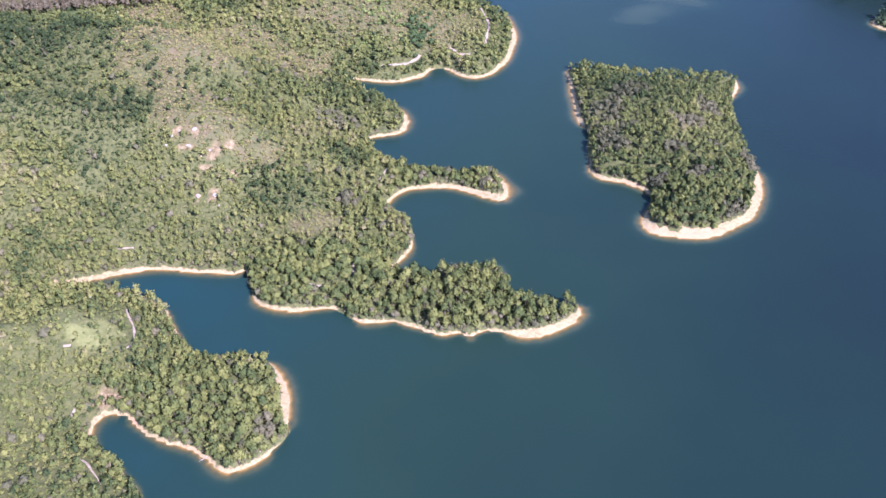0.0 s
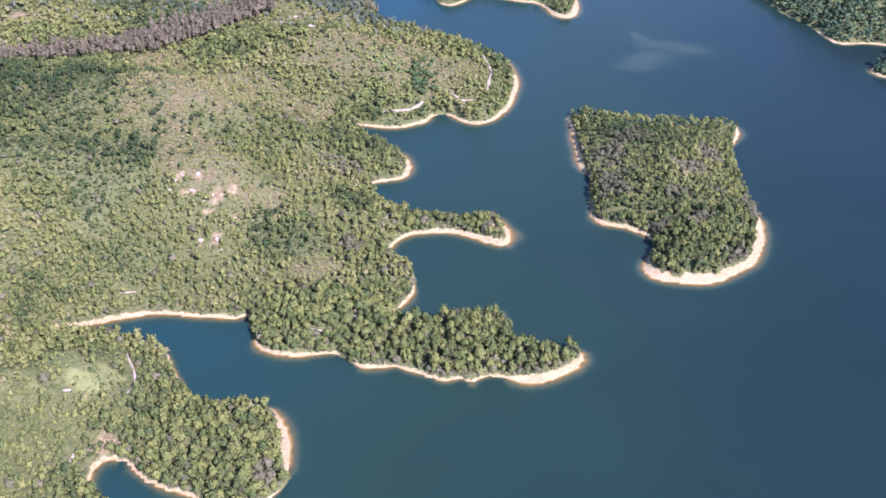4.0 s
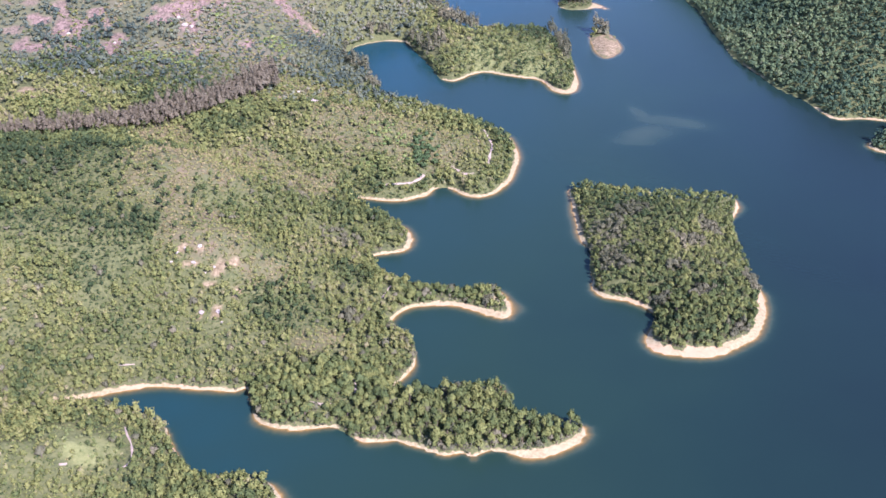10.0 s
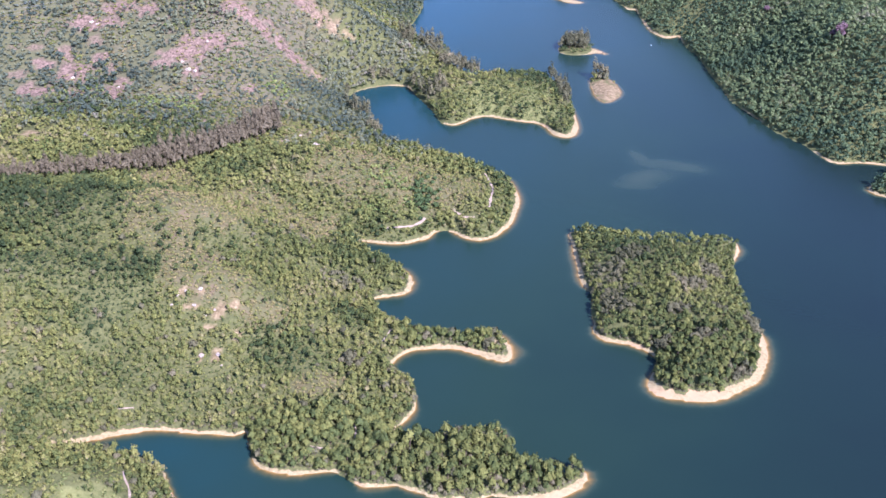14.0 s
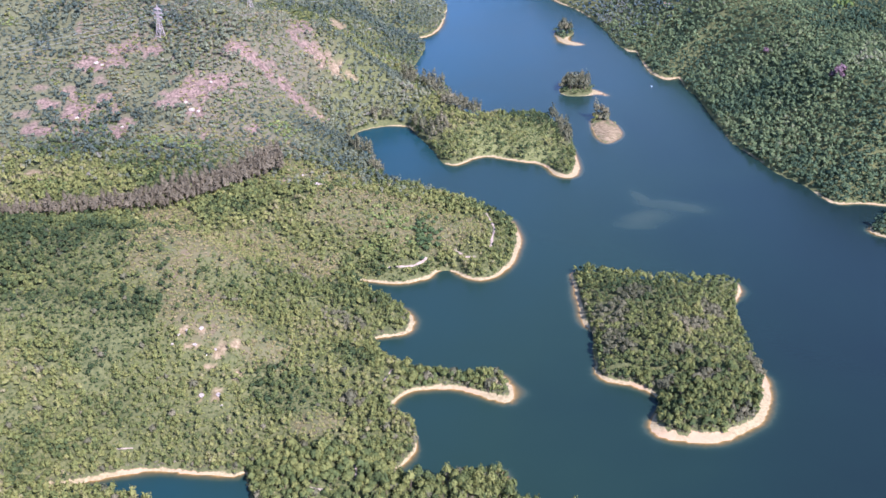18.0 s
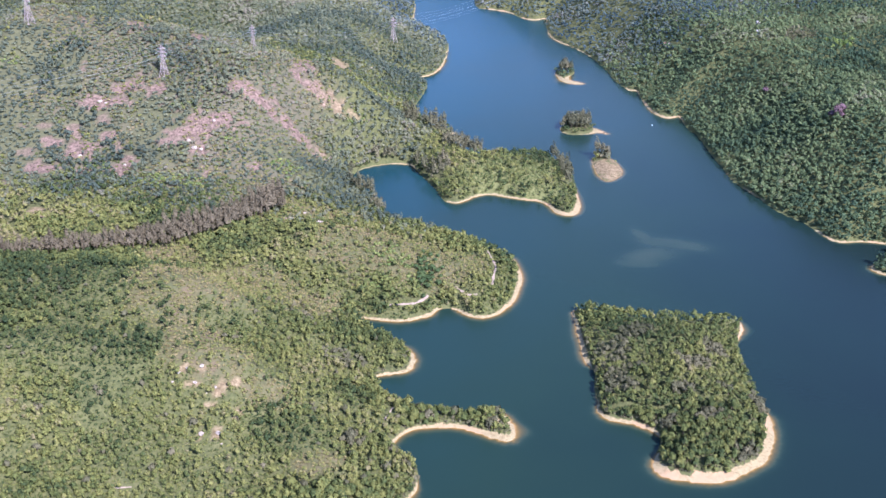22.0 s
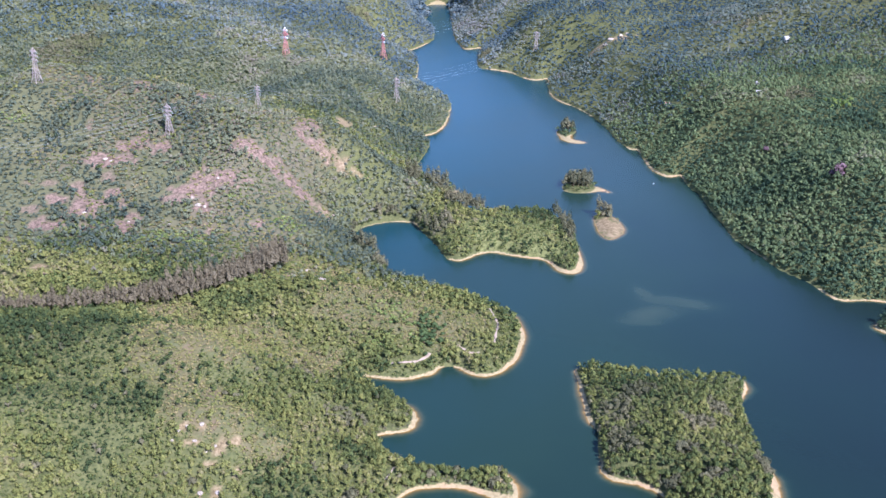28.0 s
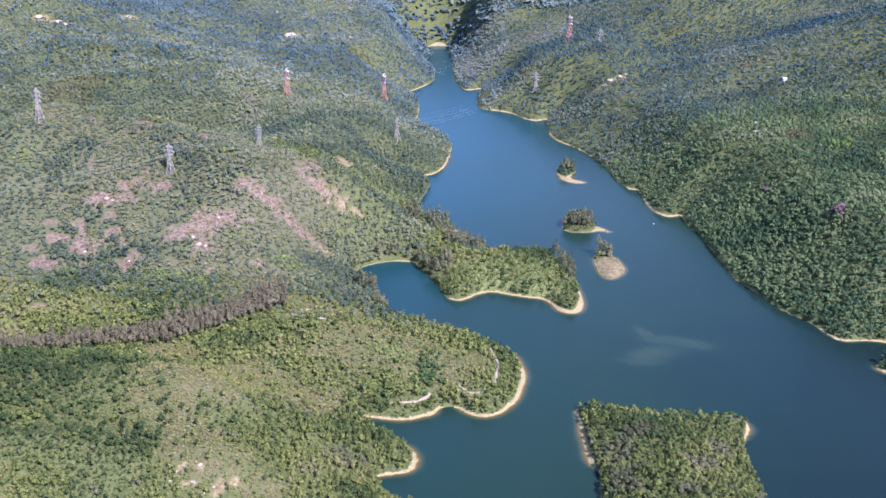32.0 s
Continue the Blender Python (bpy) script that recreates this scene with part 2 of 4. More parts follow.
PINE_POINT = [
    (-19.1, 438, 4), (-12.5, 435.9, 4), (-5.8, 432, 3), (0.8, 429, 4), (7.3, 430.3, 4), (13.3, 430.7, 2), (18.1, 426.8, 4), (22.2, 430.6, 3),
    (28.9, 433.5, 3), (37, 431.4, 3), (43.4, 428, 7), (49.8, 426.4, 10), (59.8, 427.8, 10), (70.1, 432.9, 9), (79, 438.7, 9), (85, 446.6, 8),
    (83, 452.7, 4), (78.4, 454.3, 2), (71.9, 450.8, 1), (62.1, 455, 1), (50.5, 458.8, 1), (43.9, 463.1, 1), (40.5, 474.8, 3), (37.9, 485.3, 5),
    (34, 492.1, 4), (26.7, 488.8, 1), (8.2, 484, 1), (-2.4, 481.4, 1), (-12.9, 479.4, 1), (-22.8, 482.2, 1), (-30.1, 489, 4),
]
MIDDLE_BAY = [
    (-29.8, 492.4, 5), (-25.3, 496.9, 5), (-20.5, 504.9, 5), (-17.7, 511.3, 4), (-17.2, 526.3, 1), (-20.4, 538.8, 1), (-26.6, 544.7, 1),
    (-32.1, 551.2, 1), (-35.3, 555.8, 4), (-32.5, 565.1, 5), (-28.4, 571.1, 5), (-21.9, 576.5, 6), (-12.1, 579.1, 6), (-0.2, 580.3, 7),
    (11.6, 578.8, 7), (23.3, 573.1, 8), (32.9, 567.5, 10), (40.5, 564, 10), (46, 564.6, 10), (48.8, 572.7, 8), (46.7, 585.2, 8), (42.8, 594.5, 5),
    (37.3, 596.8, 3), (25.9, 594.1, 1), (9.9, 594.3, 1), (-6.2, 596, 1), (-22.3, 599.8, 1), (-32.6, 605.8, 1), (-42.4, 617.1, 1), (-48.8, 631, 1),
    (-52, 643.6, 3),
]
SAND_HOOK = [
    (-46.6, 647.5, 5), (-36.1, 649.7, 5), (-28.5, 652.9, 7), (-23.9, 659.3, 8), (-22.4, 671, 8), (-25.7, 681.3, 7), (-30.8, 689.1, 5),
    (-37.6, 695.4, 2), (-48, 701, 1), (-56, 709, 1), (-64, 719, 1), (-69, 730, 1), (-71, 738, 3), (-62, 736, 5), (-50, 733, 5), (-34, 732, 6),
    (-23, 736, 6), (-12, 742, 6), (-5, 753, 4), (3, 755, 1), (10, 752, 5), (17, 744, 5), (28, 738, 6), (39, 740, 6), (50, 751, 7), (60, 769, 7),
    (66, 792, 8), (70, 813, 8), (68, 836, 7), (64, 854, 6),
]
SCRUB_CAPE = [
    (61, 851, 5), (55, 863, 3), (41, 875, 1), (24, 892, 1), (5, 905, 1), (-18, 921, 1), (-41, 935, 1), (-55, 949, 1), (-63, 970, 1), (-72, 1000, 1),
    (-84, 1026, 1), (-95, 1047, 1), (-105, 1068, 1), (-102, 1087, 1), (-93, 1102, 2), (-68, 1116, 2), (-51, 1116, 3), (-38, 1111, 3), (-28, 1084, 1),
    (-17, 1056, 1), (-8, 1030, 1), (-1, 1004, 1), (5, 997, 4),
]
GRASS_CAPE = [
    (14, 994, 5), (23, 1001, 5), (33, 1012, 5), (48, 1019, 5), (66, 1012, 5), (84, 1004, 5), (102, 998, 5), (111, 984, 6), (116, 967, 9),
    (127, 959, 10), (137, 964, 10), (143, 982, 10), (144, 1008, 6), (144, 1035, 4), (144, 1063, 1), (141, 1101, 1), (133, 1130, 1), (118, 1144, 1),
    (94, 1146, 1), (67, 1142, 1), (43, 1148, 1), (30, 1162, 1), (14, 1190, 1), (3, 1215, 1), (-4, 1222, 1), (12, 1229, 5), (6, 1248, 2),
    (-13, 1260, 1), (-28, 1280, 1), (-39, 1316, 1), (-43, 1346, 1),
]
FAR_WEST = [
    (-36, 1388, 1), (-29, 1434, 1), (-28, 1475, 1), (-41, 1498, 1), (-50, 1508, 5), (-28, 1515, 6), (-11, 1547, 6), (-2, 1591, 6), (4, 1665, 4),
    (4, 1729, 1), (-8, 1773, 1), (-23, 1820, 1), (-40, 1854, 1), (-54, 1889, 1), (-70, 1905, 4), (-61, 1959, 5), (-60, 2051, 3), (-66, 2145, 1),
    (-80, 2199, 1), (-102, 2219, 5), (-80, 2255, 5), (-56, 2314, 4), (-37, 2376, 1), (-32, 2458, 1), (-40, 2573, 1), (-57, 2669, 1), (-54, 2793, 1),
    (-56, 2881, 4), (-67, 2952, 6), (-39, 3013, 8), (-2, 2989, 6),
]
FAR_EAST = [
    (8, 2849, 2), (11, 2690, 2), (14, 2547, 2), (18, 2418, 2), (29, 2323, 2), (42, 2264, 6), (75, 2279, 6), (69, 2208, 1), (63, 2127, 1),
    (67, 2053, 1), (89, 2035, 3), (111, 2018, 5), (128, 2001, 5), (142, 1967, 1), (157, 1940, 4), (173, 1929, 4), (194, 1940, 4), (189, 1872, 1),
    (188, 1804, 5), (194, 1762, 5), (206, 1731, 5), (218, 1710, 2), (233, 1668, 3), (245, 1617, 1), (254, 1553, 1), (258, 1491, 1), (265, 1459, 1),
    (270, 1437, 4), (281, 1431, 4), (281, 1404, 1), (281, 1363, 4), (283, 1333, 5), (290, 1309, 5), (300, 1298, 6), (316, 1304, 4),
]
EAST_SHORE = [
    (315, 1263, 1), (320, 1239, 1), (323, 1189, 1), (322, 1146, 1), (326, 1106, 1), (326, 1060, 1.5), (332, 1034, 1.5), (340, 1008, 2),
    (346, 980, 1), (354, 960, 1), (366, 942, 1), (369, 928, 1), (373, 914, 3), (378, 898, 3), (387, 892, 4), (404, 894, 4), (422, 890, 4),
    (435, 882, 2), (421, 862, 1), (404, 847, 1), (393, 836, 5), (394, 825, 5), (408, 814, 3), (442, 780, 2),
]
BIG_ISLAND = [
    (107, 747, 3), (108, 726, 5), (107, 708, 6), (107.7, 689.7, 6), (107, 675, 6), (110.3, 662.3, 5), (113, 656.5, 2), (112.7, 639.5, 1),
    (109.9, 624, 2), (110.6, 612.6, 2), (108.6, 603, 4), (110.3, 594.3, 5), (117.5, 587.8, 5), (129, 584.8, 5), (138.1, 579.1, 5), (145.2, 572.1, 4),
    (147, 564.6, 1), (144.5, 556.6, 2), (138.2, 544.3, 5), (135.5, 534.8, 10), (139, 526.7, 11), (147.5, 522.3, 11), (160, 519.7, 11),
    (174.7, 519.5, 10), (189, 525.4, 10), (200.2, 533.3, 8), (210.5, 541.4, 8), (218.5, 554.9, 9), (224.8, 571.6, 9), (227.7, 589, 6),
    (227, 600.6, 3), (225.4, 617, 1), (226.4, 631.6, 1), (226.6, 649.9, 1), (227.8, 673.1, 1), (232.1, 694.8, 1), (237, 706, 4), (244, 719, 5),
    (244, 731, 3), (240, 735, 1), (221, 734, 1), (197, 732, 1), (175, 736, 1), (152, 740, 1), (130, 747, 1), (114, 752, 2),
]
ISLET_A = [
    (176, 1135, 4), (174, 1105, 5), (176, 1075, 6), (183, 1060, 6), (196, 1071, 6), (204, 1090, 6), (203, 1115, 5), (199, 1133, 4), (193, 1145, 3),
    (184, 1147, 1),
]
ISLET_B = [
    (150, 1249, 2), (154, 1235, 2), (165, 1228, 2), (184, 1231, 3), (197, 1236, 16), (210, 1229, 25), (199, 1248, 16), (193, 1257, 2),
    (190, 1272, 1), (173, 1279, 1), (157, 1269, 1),
]
ISLET_C = [
    (172, 1535, 2), (173, 1514, 8), (176, 1494, 14), (184, 1477, 18), (198, 1470, 20), (209, 1473, 22), (199, 1482, 18), (190, 1493, 15), (189, 1508, 9), (193, 1518, 2), (201, 1535, 2), (200, 1553, 1), (189, 1560, 1), (177, 1553, 1),
]


def smooth_line(points, closed):
    """A Catmull-Rom line through the given points, with steps of some metres."""
    p = np.array(points, float)
    n, out = len(p), []
    for i in range(n if closed else n - 1):
        if closed:
            a, b, c, d = p[i - 1], p[i], p[(i + 1) % n], p[(i + 2) % n]
        else:
            a, b, c, d = p[max(i - 1, 0)], p[i], p[i + 1], p[min(i + 2, n - 1)]
        k = int(np.clip(np.hypot(*(c - b)[:2]) / 3.0, 1, 8))
        u = (np.arange(k) / k)[:, None]
        out.append(0.5 * (2 * b + (c - a) * u + (2 * a - 5 * b + 4 * c - d) * u**2 + (3 * b - a - 3 * c + d) * u**3))
    return np.concatenate(out)


OUTER_BANK = [(760, 640, 1), (980, 420, 1), (900, -250, 1), (300, -420, 1), (-60, -300, 1), (-90, -20, 1), (-60, 180, 1), (-95, 255, 1)]
LAKE = smooth_line(NEAR_INLET + NEAR_POINT + LONG_BEACH + PINE_POINT + MIDDLE_BAY + SAND_HOOK + SCRUB_CAPE + GRASS_CAPE
                   + FAR_WEST + FAR_EAST + EAST_SHORE + OUTER_BANK, True)
ISLANDS = [smooth_line(o, True) for o in (BIG_ISLAND, ISLET_A, ISLET_B, ISLET_C)]


def value_noise(x, y, size, seed=0):
    """Smooth noise from 0 to 1 with lumps of about that size in metres."""
    u, v = x / size + seed * 17.31, y / size - seed * 9.77
    i, j = np.floor(u), np.floor(v)
    f, g = u - i, v - j
    f, g = f * f * (3 - 2 * f), g * g * (3 - 2 * g)

    def at(a, b):
        s = np.sin(a * 127.1 + b * 311.7 + seed * 74.7) * 43758.5453
        return s - np.floor(s)

    return (at(i, j) * (1 - f) + at(i + 1, j) * f) * (1 - g) + (at(i, j + 1) * (1 - f) + at(i + 1, j + 1) * f) * g


def fractal(x, y, size, seed=0, octaves=4):
    total, weight, out = 0.0, 1.0, 0.0
    for k in range(octaves):
        out, total = out + weight * value_noise(x, y, size / 2**k, seed + k), total + weight
        weight *= 0.5
    return out / total


def smoothstep(lo, hi, v):
    u = np.clip((v - lo) / (hi - lo), 0, 1)
    return u * u * (3 - 2 * u)


def steps(*spans):
    """Grid lines from spans of (start, end, step)."""
    return np.concatenate([np.linspace(a, b, max(1, round((b - a) / s)), endpoint=False) for a, b, s in spans])


GX = steps((-2600, -1100, 60), (-1100, -520, 14), (-520, -260, 6), (-260, 260, 3), (260, 520, 6), (520, 1000, 14), (1000, 2600, 60))
GY = steps((-700, 260, 40), (260, 700, 3), (700, 1160, 3.4), (1160, 1800, 8), (1800, 3000, 14), (3000, 4960, 50))
XX, YY = np.meshgrid(GX, GY)


def inside(line):
    """Which grid points lie within the closed line."""
    x0, y0, x1, y1 = line[:, 0], line[:, 1], np.roll(line[:, 0], -1), np.roll(line[:, 1], -1)
    out = np.zeros(XX.shape, bool)
    for r, y in enumerate(GY):
        hit = (y0 > y) != (y1 > y)
        cross = np.sort(x0[hit] + (y - y0[hit]) * (x1 - x0)[hit] / (y1 - y0)[hit])
        out[r] = np.searchsorted(cross, GX) % 2 == 1
    return out


WET = inside(LAKE)
for o in ISLANDS:
    WET &= ~inside(o)
COAST = np.concatenate([LAKE] + ISLANDS)
flat = np.stack([XX.ravel(), YY.ravel()], 1)
near_d, near_b = np.empty(len(flat)), np.empty(len(flat))
for k in range(0, len(flat), 8000):
    q = flat[k:k + 8000]
    d2 = (q**2).sum(1)[:, None] + (COAST[:, :2] ** 2).sum(1) - 2 * q @ COAST[:, :2].T
    i = d2.argmin(1)
    near_d[k:k + 8000], near_b[k:k + 8000] = np.sqrt(np.maximum(d2[np.arange(len(q)), i], 0)), COAST[i, 2]
SHORE = near_d.reshape(XX.shape) * np.where(WET, -1, 1)     # metres inland
SANDY = near_b.reshape(XX.shape)
BEACH = np.where(SANDY > 11, 0.45 * SANDY, (0.2 + 0.035 * SANDY) * SANDY * np.where((YY < 376) & (XX < -90), 0.6, np.where((XX > 80) & (YY > 500) & (YY < 765), 1.45, 1.0)))

# hills: x, y, height, half width along, half width across, degrees that the long side is turned from +x
HILLS = [
    (-205, 672, 58, 80, 48, -8), (-340, 690, 58, 100, 55, 0), (-105, 662, 34, 60, 34, -18), (-165, 585, 42, 80, 45, 10), (-300, 590, 42, 90, 50, 0),
    (-28, 806, 30, 55, 28, -8), (-90, 850, 26, 60, 34, 0),
    (-205, 412, 20, 40, 28, 0), (-300, 395, 26, 60, 60, 0), (-118, 372, 5, 30, 22, 0), (20, 452, 5, 40, 12, 0), (164, 612, 12, 40, 60, -15),
    (-420, 1230, 138, 210, 120, -5), (-240, 1120, 92, 110, 90, -20), (-700, 1200, 140, 240, 170, 0), (-150, 1180, 55, 70, 120, 0), (-230, 1500, 70, 140, 200, 0),
    (-520, 1800, 115, 260, 220, 0), (-250, 2050, 75, 120, 260, 0), (-900, 2200, 200, 380, 360, 0), (-420, 2650, 190, 260, 300, 0), (-1500, 2100, 260, 500, 600, 0),
    (430, 1060, 58, 170, 130, 30), (520, 1420, 84, 220, 190, 0), (720, 1150, 110, 200, 230, 0), (290, 1650, 46, 110, 160, 30), (820, 1800, 190, 300, 260, 0),
    (300, 2150, 100, 150, 220, 0), (620, 2500, 215, 260, 300, 0), (200, 2950, 190, 180, 240, 0), (1400, 2100, 340, 450, 700, 0),
    (0, 3700, 260, 500, 450, 0), (-800, 3500, 290, 500, 550, 0), (900, 3600, 340, 600, 600, 0), (-2000, 3700, 350, 700, 800, 0), (2000, 3700, 400, 700, 800, 0),
    (-900, 300, 120, 400, 500, 0),
]
z = np.zeros(XX.shape)
for hx, hy, hz, ra, rb, turn in HILLS:
    c, s = math.cos(radians(turn)), math.sin(radians(turn))
    a, b = ((XX - hx) * c + (YY - hy) * s) / ra, (-(XX - hx) * s + (YY - hy) * c) / rb
    z += (hz * np.exp(-0.5 * (a * a + b * b) ** 0.9)) ** 2.6
z **= 1 / 2.6
land = np.maximum(SHORE, 0)
rough_ground = (fractal(XX, YY, 160, 3) - 0.5) * 18 * smoothstep(20, 260, land) + (fractal(XX, YY, 34, 8) - 0.5) * 5 * smoothstep(8, 60, land)
gully = -np.abs(fractal(XX, YY, 240, 21, 3) - 0.5) * np.where(XX > 0.1 * YY + 60, 20, 55) * smoothstep(60, 300, land) * smoothstep(20, 120, z)
beach_z = 0.3 * np.minimum(land, 3) + 0.12 * np.clip(land - 3, 0, np.maximum(BEACH - 3, 0))
inland = np.maximum(land - BEACH, 0)
low_islet = (np.hypot(XX - 190, YY - 1105) < 60) | (np.hypot(XX - 180, YY - 1252) < 60) | (np.hypot(XX - 187, YY - 1538) < 60)
bank = np.where(low_islet, 3.0, 10.0) * (1 - np.exp(-inland / 14.0))
LAND_Z = beach_z + bank + z * smoothstep(0, 130, inland) + np.maximum(rough_ground + gully, -0.6 * z)
deep = np.maximum(-SHORE, 0)
bed = -(0.3 * np.minimum(deep, 3) + 0.12 * np.clip(deep - 3, 0, 8) + 0.4 * np.maximum(deep - 11, 0))
SHOAL = np.zeros(XX.shape)
# a shoal of washed-out soil under the water and one by the far islet
SHOALS = [(194, 912, -0.75, 9, 22, 20), (222, 888, -0.72, 42, 16, -14), (196, 862, -0.7, 40, 22, 30), (180, 845, -0.72, 24, 12, 0), (184, 1500, 0.0, 10, 26, -40), (196, 1478, 0.0, 14, 12, 0), (48, 578, -0.3, 12, 7, -30)]
for hx, hy, top, ra, rb, turn in SHOALS:
    c, s = math.cos(radians(turn)), math.sin(radians(turn))
    a, b = ((XX - hx) * c + (YY - hy) * s) / ra, (-(XX - hx) * s + (YY - hy) * c) / rb
    hump = np.exp(-((a * a + b * b + 0.9 * (fractal(XX, YY, 26, 5) - 0.5)) .clip(0) ** 1.5)) * (0.8 + 0.4 * fractal(XX, YY, 18, 6))
    bed = np.maximum(bed, -2.6 + (2.6 + top) * hump)
    SHOAL = np.maximum(SHOAL, hump * (1.25 + top))
Z = np.where(SHORE > 0, LAND_Z, np.maximum(bed, -14.0))


def sample(grid, x, y):
    """The grid's value at places, by straight lines between its points."""
    i, j = np.clip(np.searchsorted(GX, x) - 1, 0, len(GX) - 2), np.clip(np.searchsorted(GY, y) - 1, 0, len(GY) - 2)
    u, v = np.clip((x - GX[i]) / (GX[i + 1] - GX[i]), 0, 1), np.clip((y - GY[j]) / (GY[j + 1] - GY[j]), 0, 1)
    return (grid[j, i] * (1 - u) + grid[j, i + 1] * u) * (1 - v) + (grid[j + 1, i] * (1 - u) + grid[j + 1, i + 1] * u) * v


def height(x, y):
    return float(sample(Z, np.array([x]), np.array([y]))[0])

# ---- ground cover zones in plan: x, y and half sizes in metres ----
SCRUB = [(-191, 678, 48, 50), (-155, 735, 52, 45), (-113, 735, 33, 29), (-196, 643, 30, 27), (-177, 605, 24, 26), (-155, 588, 24, 20), (-115, 572, 19, 13),
         (-80, 518, 15, 12), (-72, 830, 56, 45), (-11, 815, 46, 40), (-121, 904, 39, 40), (-41, 822, 31, 40), (-229, 760, 30, 45)]
GRASS = [(-195, 418, 17, 13), (-215, 429, 12, 14), (68, 1055, 62, 40), (102, 1010, 30, 18), (-300, 1585, 19, 30), (526, 1314, 18, 18)]
ROCK = [(-147, 889, 8, 9), (-121, 888, 10, 9), (-179, 378, 6, 6), (190, 1095, 22, 34), (-177, 580, 5, 3), (-163, 581, 4, 2.5), (-168, 571, 6, 2.5), (-152, 567, 7, 3), (-155, 560, 5, 3), (-134, 557, 5, 4), (-157, 541, 2.5, 4), (-147, 541, 2.5, 4), (-143, 572, 9, 2.5),
        (-349, 2264, 21, 19), (-800, 2003, 17, 15), (-759, 1994, 22, 12)]
BARE_HILL = [(-381, 997, 17, 15), (-378, 1072, 28, 11), (-353, 1093, 19, 9), (-319, 1089, 11, 8), (-248, 1036, 30, 9), (-270, 1021, 24, 11), (-209, 1080, 29, 12), (-174, 1230, 20, 40),
             (-147, 1166, 34, 10), (-143, 1325, 12, 40), (-164, 1083, 25, 12), (-196, 980, 7, 6), (-329, 976, 12, 17), (-411, 964, 16, 10), (-367, 1214, 16, 16), (-287, 1187, 12, 11),
             (-372, 852, 10, 14), (-298, 1010, 10, 6), (-413, 1010, 12, 6), (-358, 1023, 9, 5), (-255, 1000, 10, 6), (-655, 2112, 10, 23), (308, 1909, 44, 12), (-570, 1848, 33, 6), (-792, 2007, 17, 12)]
BARE_HILL = [(hx, hy, 1.12 * ra, 1.12 * rb) for hx, hy, ra, rb in BARE_HILL]
# stands that differ from the woods round them: fresh green, pale, dark and grey ones
FRESH = [(-350, 971, 25, 10), (-281, 953, 36, 13), (-223, 1012, 15, 6), (-162, 994, 18, 16), (-287, 1060, 13, 5), (-104, 1163, 15, 10), (-359, 839, 22, 13), (-495, 1125, 18, 8), (-126, 1108, 13, 9),
         (-290, 883, 22, 13), (-55, 770, 16, 14), (-40, 800, 12, 10), (-75, 1340, 13, 36), (-195, 900, 20, 12), (38, 812, 12, 34), (-20, 780, 14, 10), (-60, 815, 16, 10)]
PALE = [(-288, 1555, 16, 23), (-316, 1653, 19, 24), (-431, 2021, 53, 50), (-535, 1626, 21, 17), (-201, 2295, 59, 37), (146, 2642, 60, 34), (115, 2360, 67, 21), (315, 2704, 46, 60), (292, 1788, 36, 38),
        (-550, 2146, 38, 39), (-190, 1425, 50, 27), (-491, 1191, 29, 12), (218, 2349, 53, 76)]
DARK = [(-439, 1769, 36, 40), (-470, 2285, 40, 44), (-503, 1851, 20, 24), (-55, 3064, 38, 16), (477, 2153, 62, 65), (599, 2136, 88, 90), (694, 2005, 108, 160), (675, 1670, 51, 54), (507, 1619, 39, 28),
        (554, 1489, 54, 43), (446, 1009, 16, 36), (530, 1220, 15, 80), (-201, 1856, 53, 39), (-655, 1994, 59, 35), (-101, 1924, 44, 91), (373, 1455, 35, 24), (0, 908, 60, 12), (-120, 1040, 36, 60), (-110, 960, 30, 30), (50, 868, 18, 16), (-250, 585, 60, 36), (-290, 680, 50, 36), (-100, 545, 26, 24), (-225, 720, 16, 40), (-75, 700, 22, 26), (-60, 940, 20, 14), (-60, 600, 16, 14)]
FAR_GREY = [(-606, 1602, 44, 110), (-624, 1835, 19, 17), (-127, 2987, 47, 84), (-195, 2217, 33, 60), (82, 2142, 17, 40), (25, 2902, 15, 60), (480, 1363, 18, 24), (523, 1750, 31, 11), (-774, 1996, 24, 13), (483, 2195, 25, 15)]
PATHS = [[(-79, 467), (-73, 466), (-66, 466), (-60, 467)], [(-55, 487), (-52, 479), (-53, 470)], [(-36, 594), (-38, 585), (-41, 579), (-44, 572)], [(-204, 503), (-198, 504), (-190, 505)],
         [(38, 868), (43, 836), (46, 818), (43, 796), (41, 778)], [(-48, 747), (-37, 748), (-25, 751), (-18, 758), (-13, 767)], [(6, 778), (13, 772), (20, 765), (31, 763)],
         [(-183, 443), (-180, 436), (-175, 427), (-172, 415), (-173, 407), (-180, 403)], [(-207, 404), (-203, 405), (-199, 405)], [(-182, 334), (-177, 331), (-173, 326), (-168, 320), (-164, 313)],
         [(-108, 1414), (-86, 1457), (-68, 1524)], [(-194, 356), (-194, 361), (-193, 368), (-196, 371)], [(-130, 1063), (-135, 1072), (-129, 1094)]]


def zone(x, y, ellipses, ragged=0.5, lump=9.0, seed=40):
    """How far places lie in any of the ellipses, 0 to 1, with ragged edges."""
    out, wob = np.zeros(np.shape(x)), (fractal(x, y, lump, seed) - 0.5) * 2 * ragged
    for ex, ey, rx, ry in ellipses:
        q = np.sqrt(((x - ex) / rx) ** 2 + ((y - ey) / ry) ** 2) + wob
        out = np.maximum(out, 1 - smoothstep(0.75, 1.1, q))
    return out


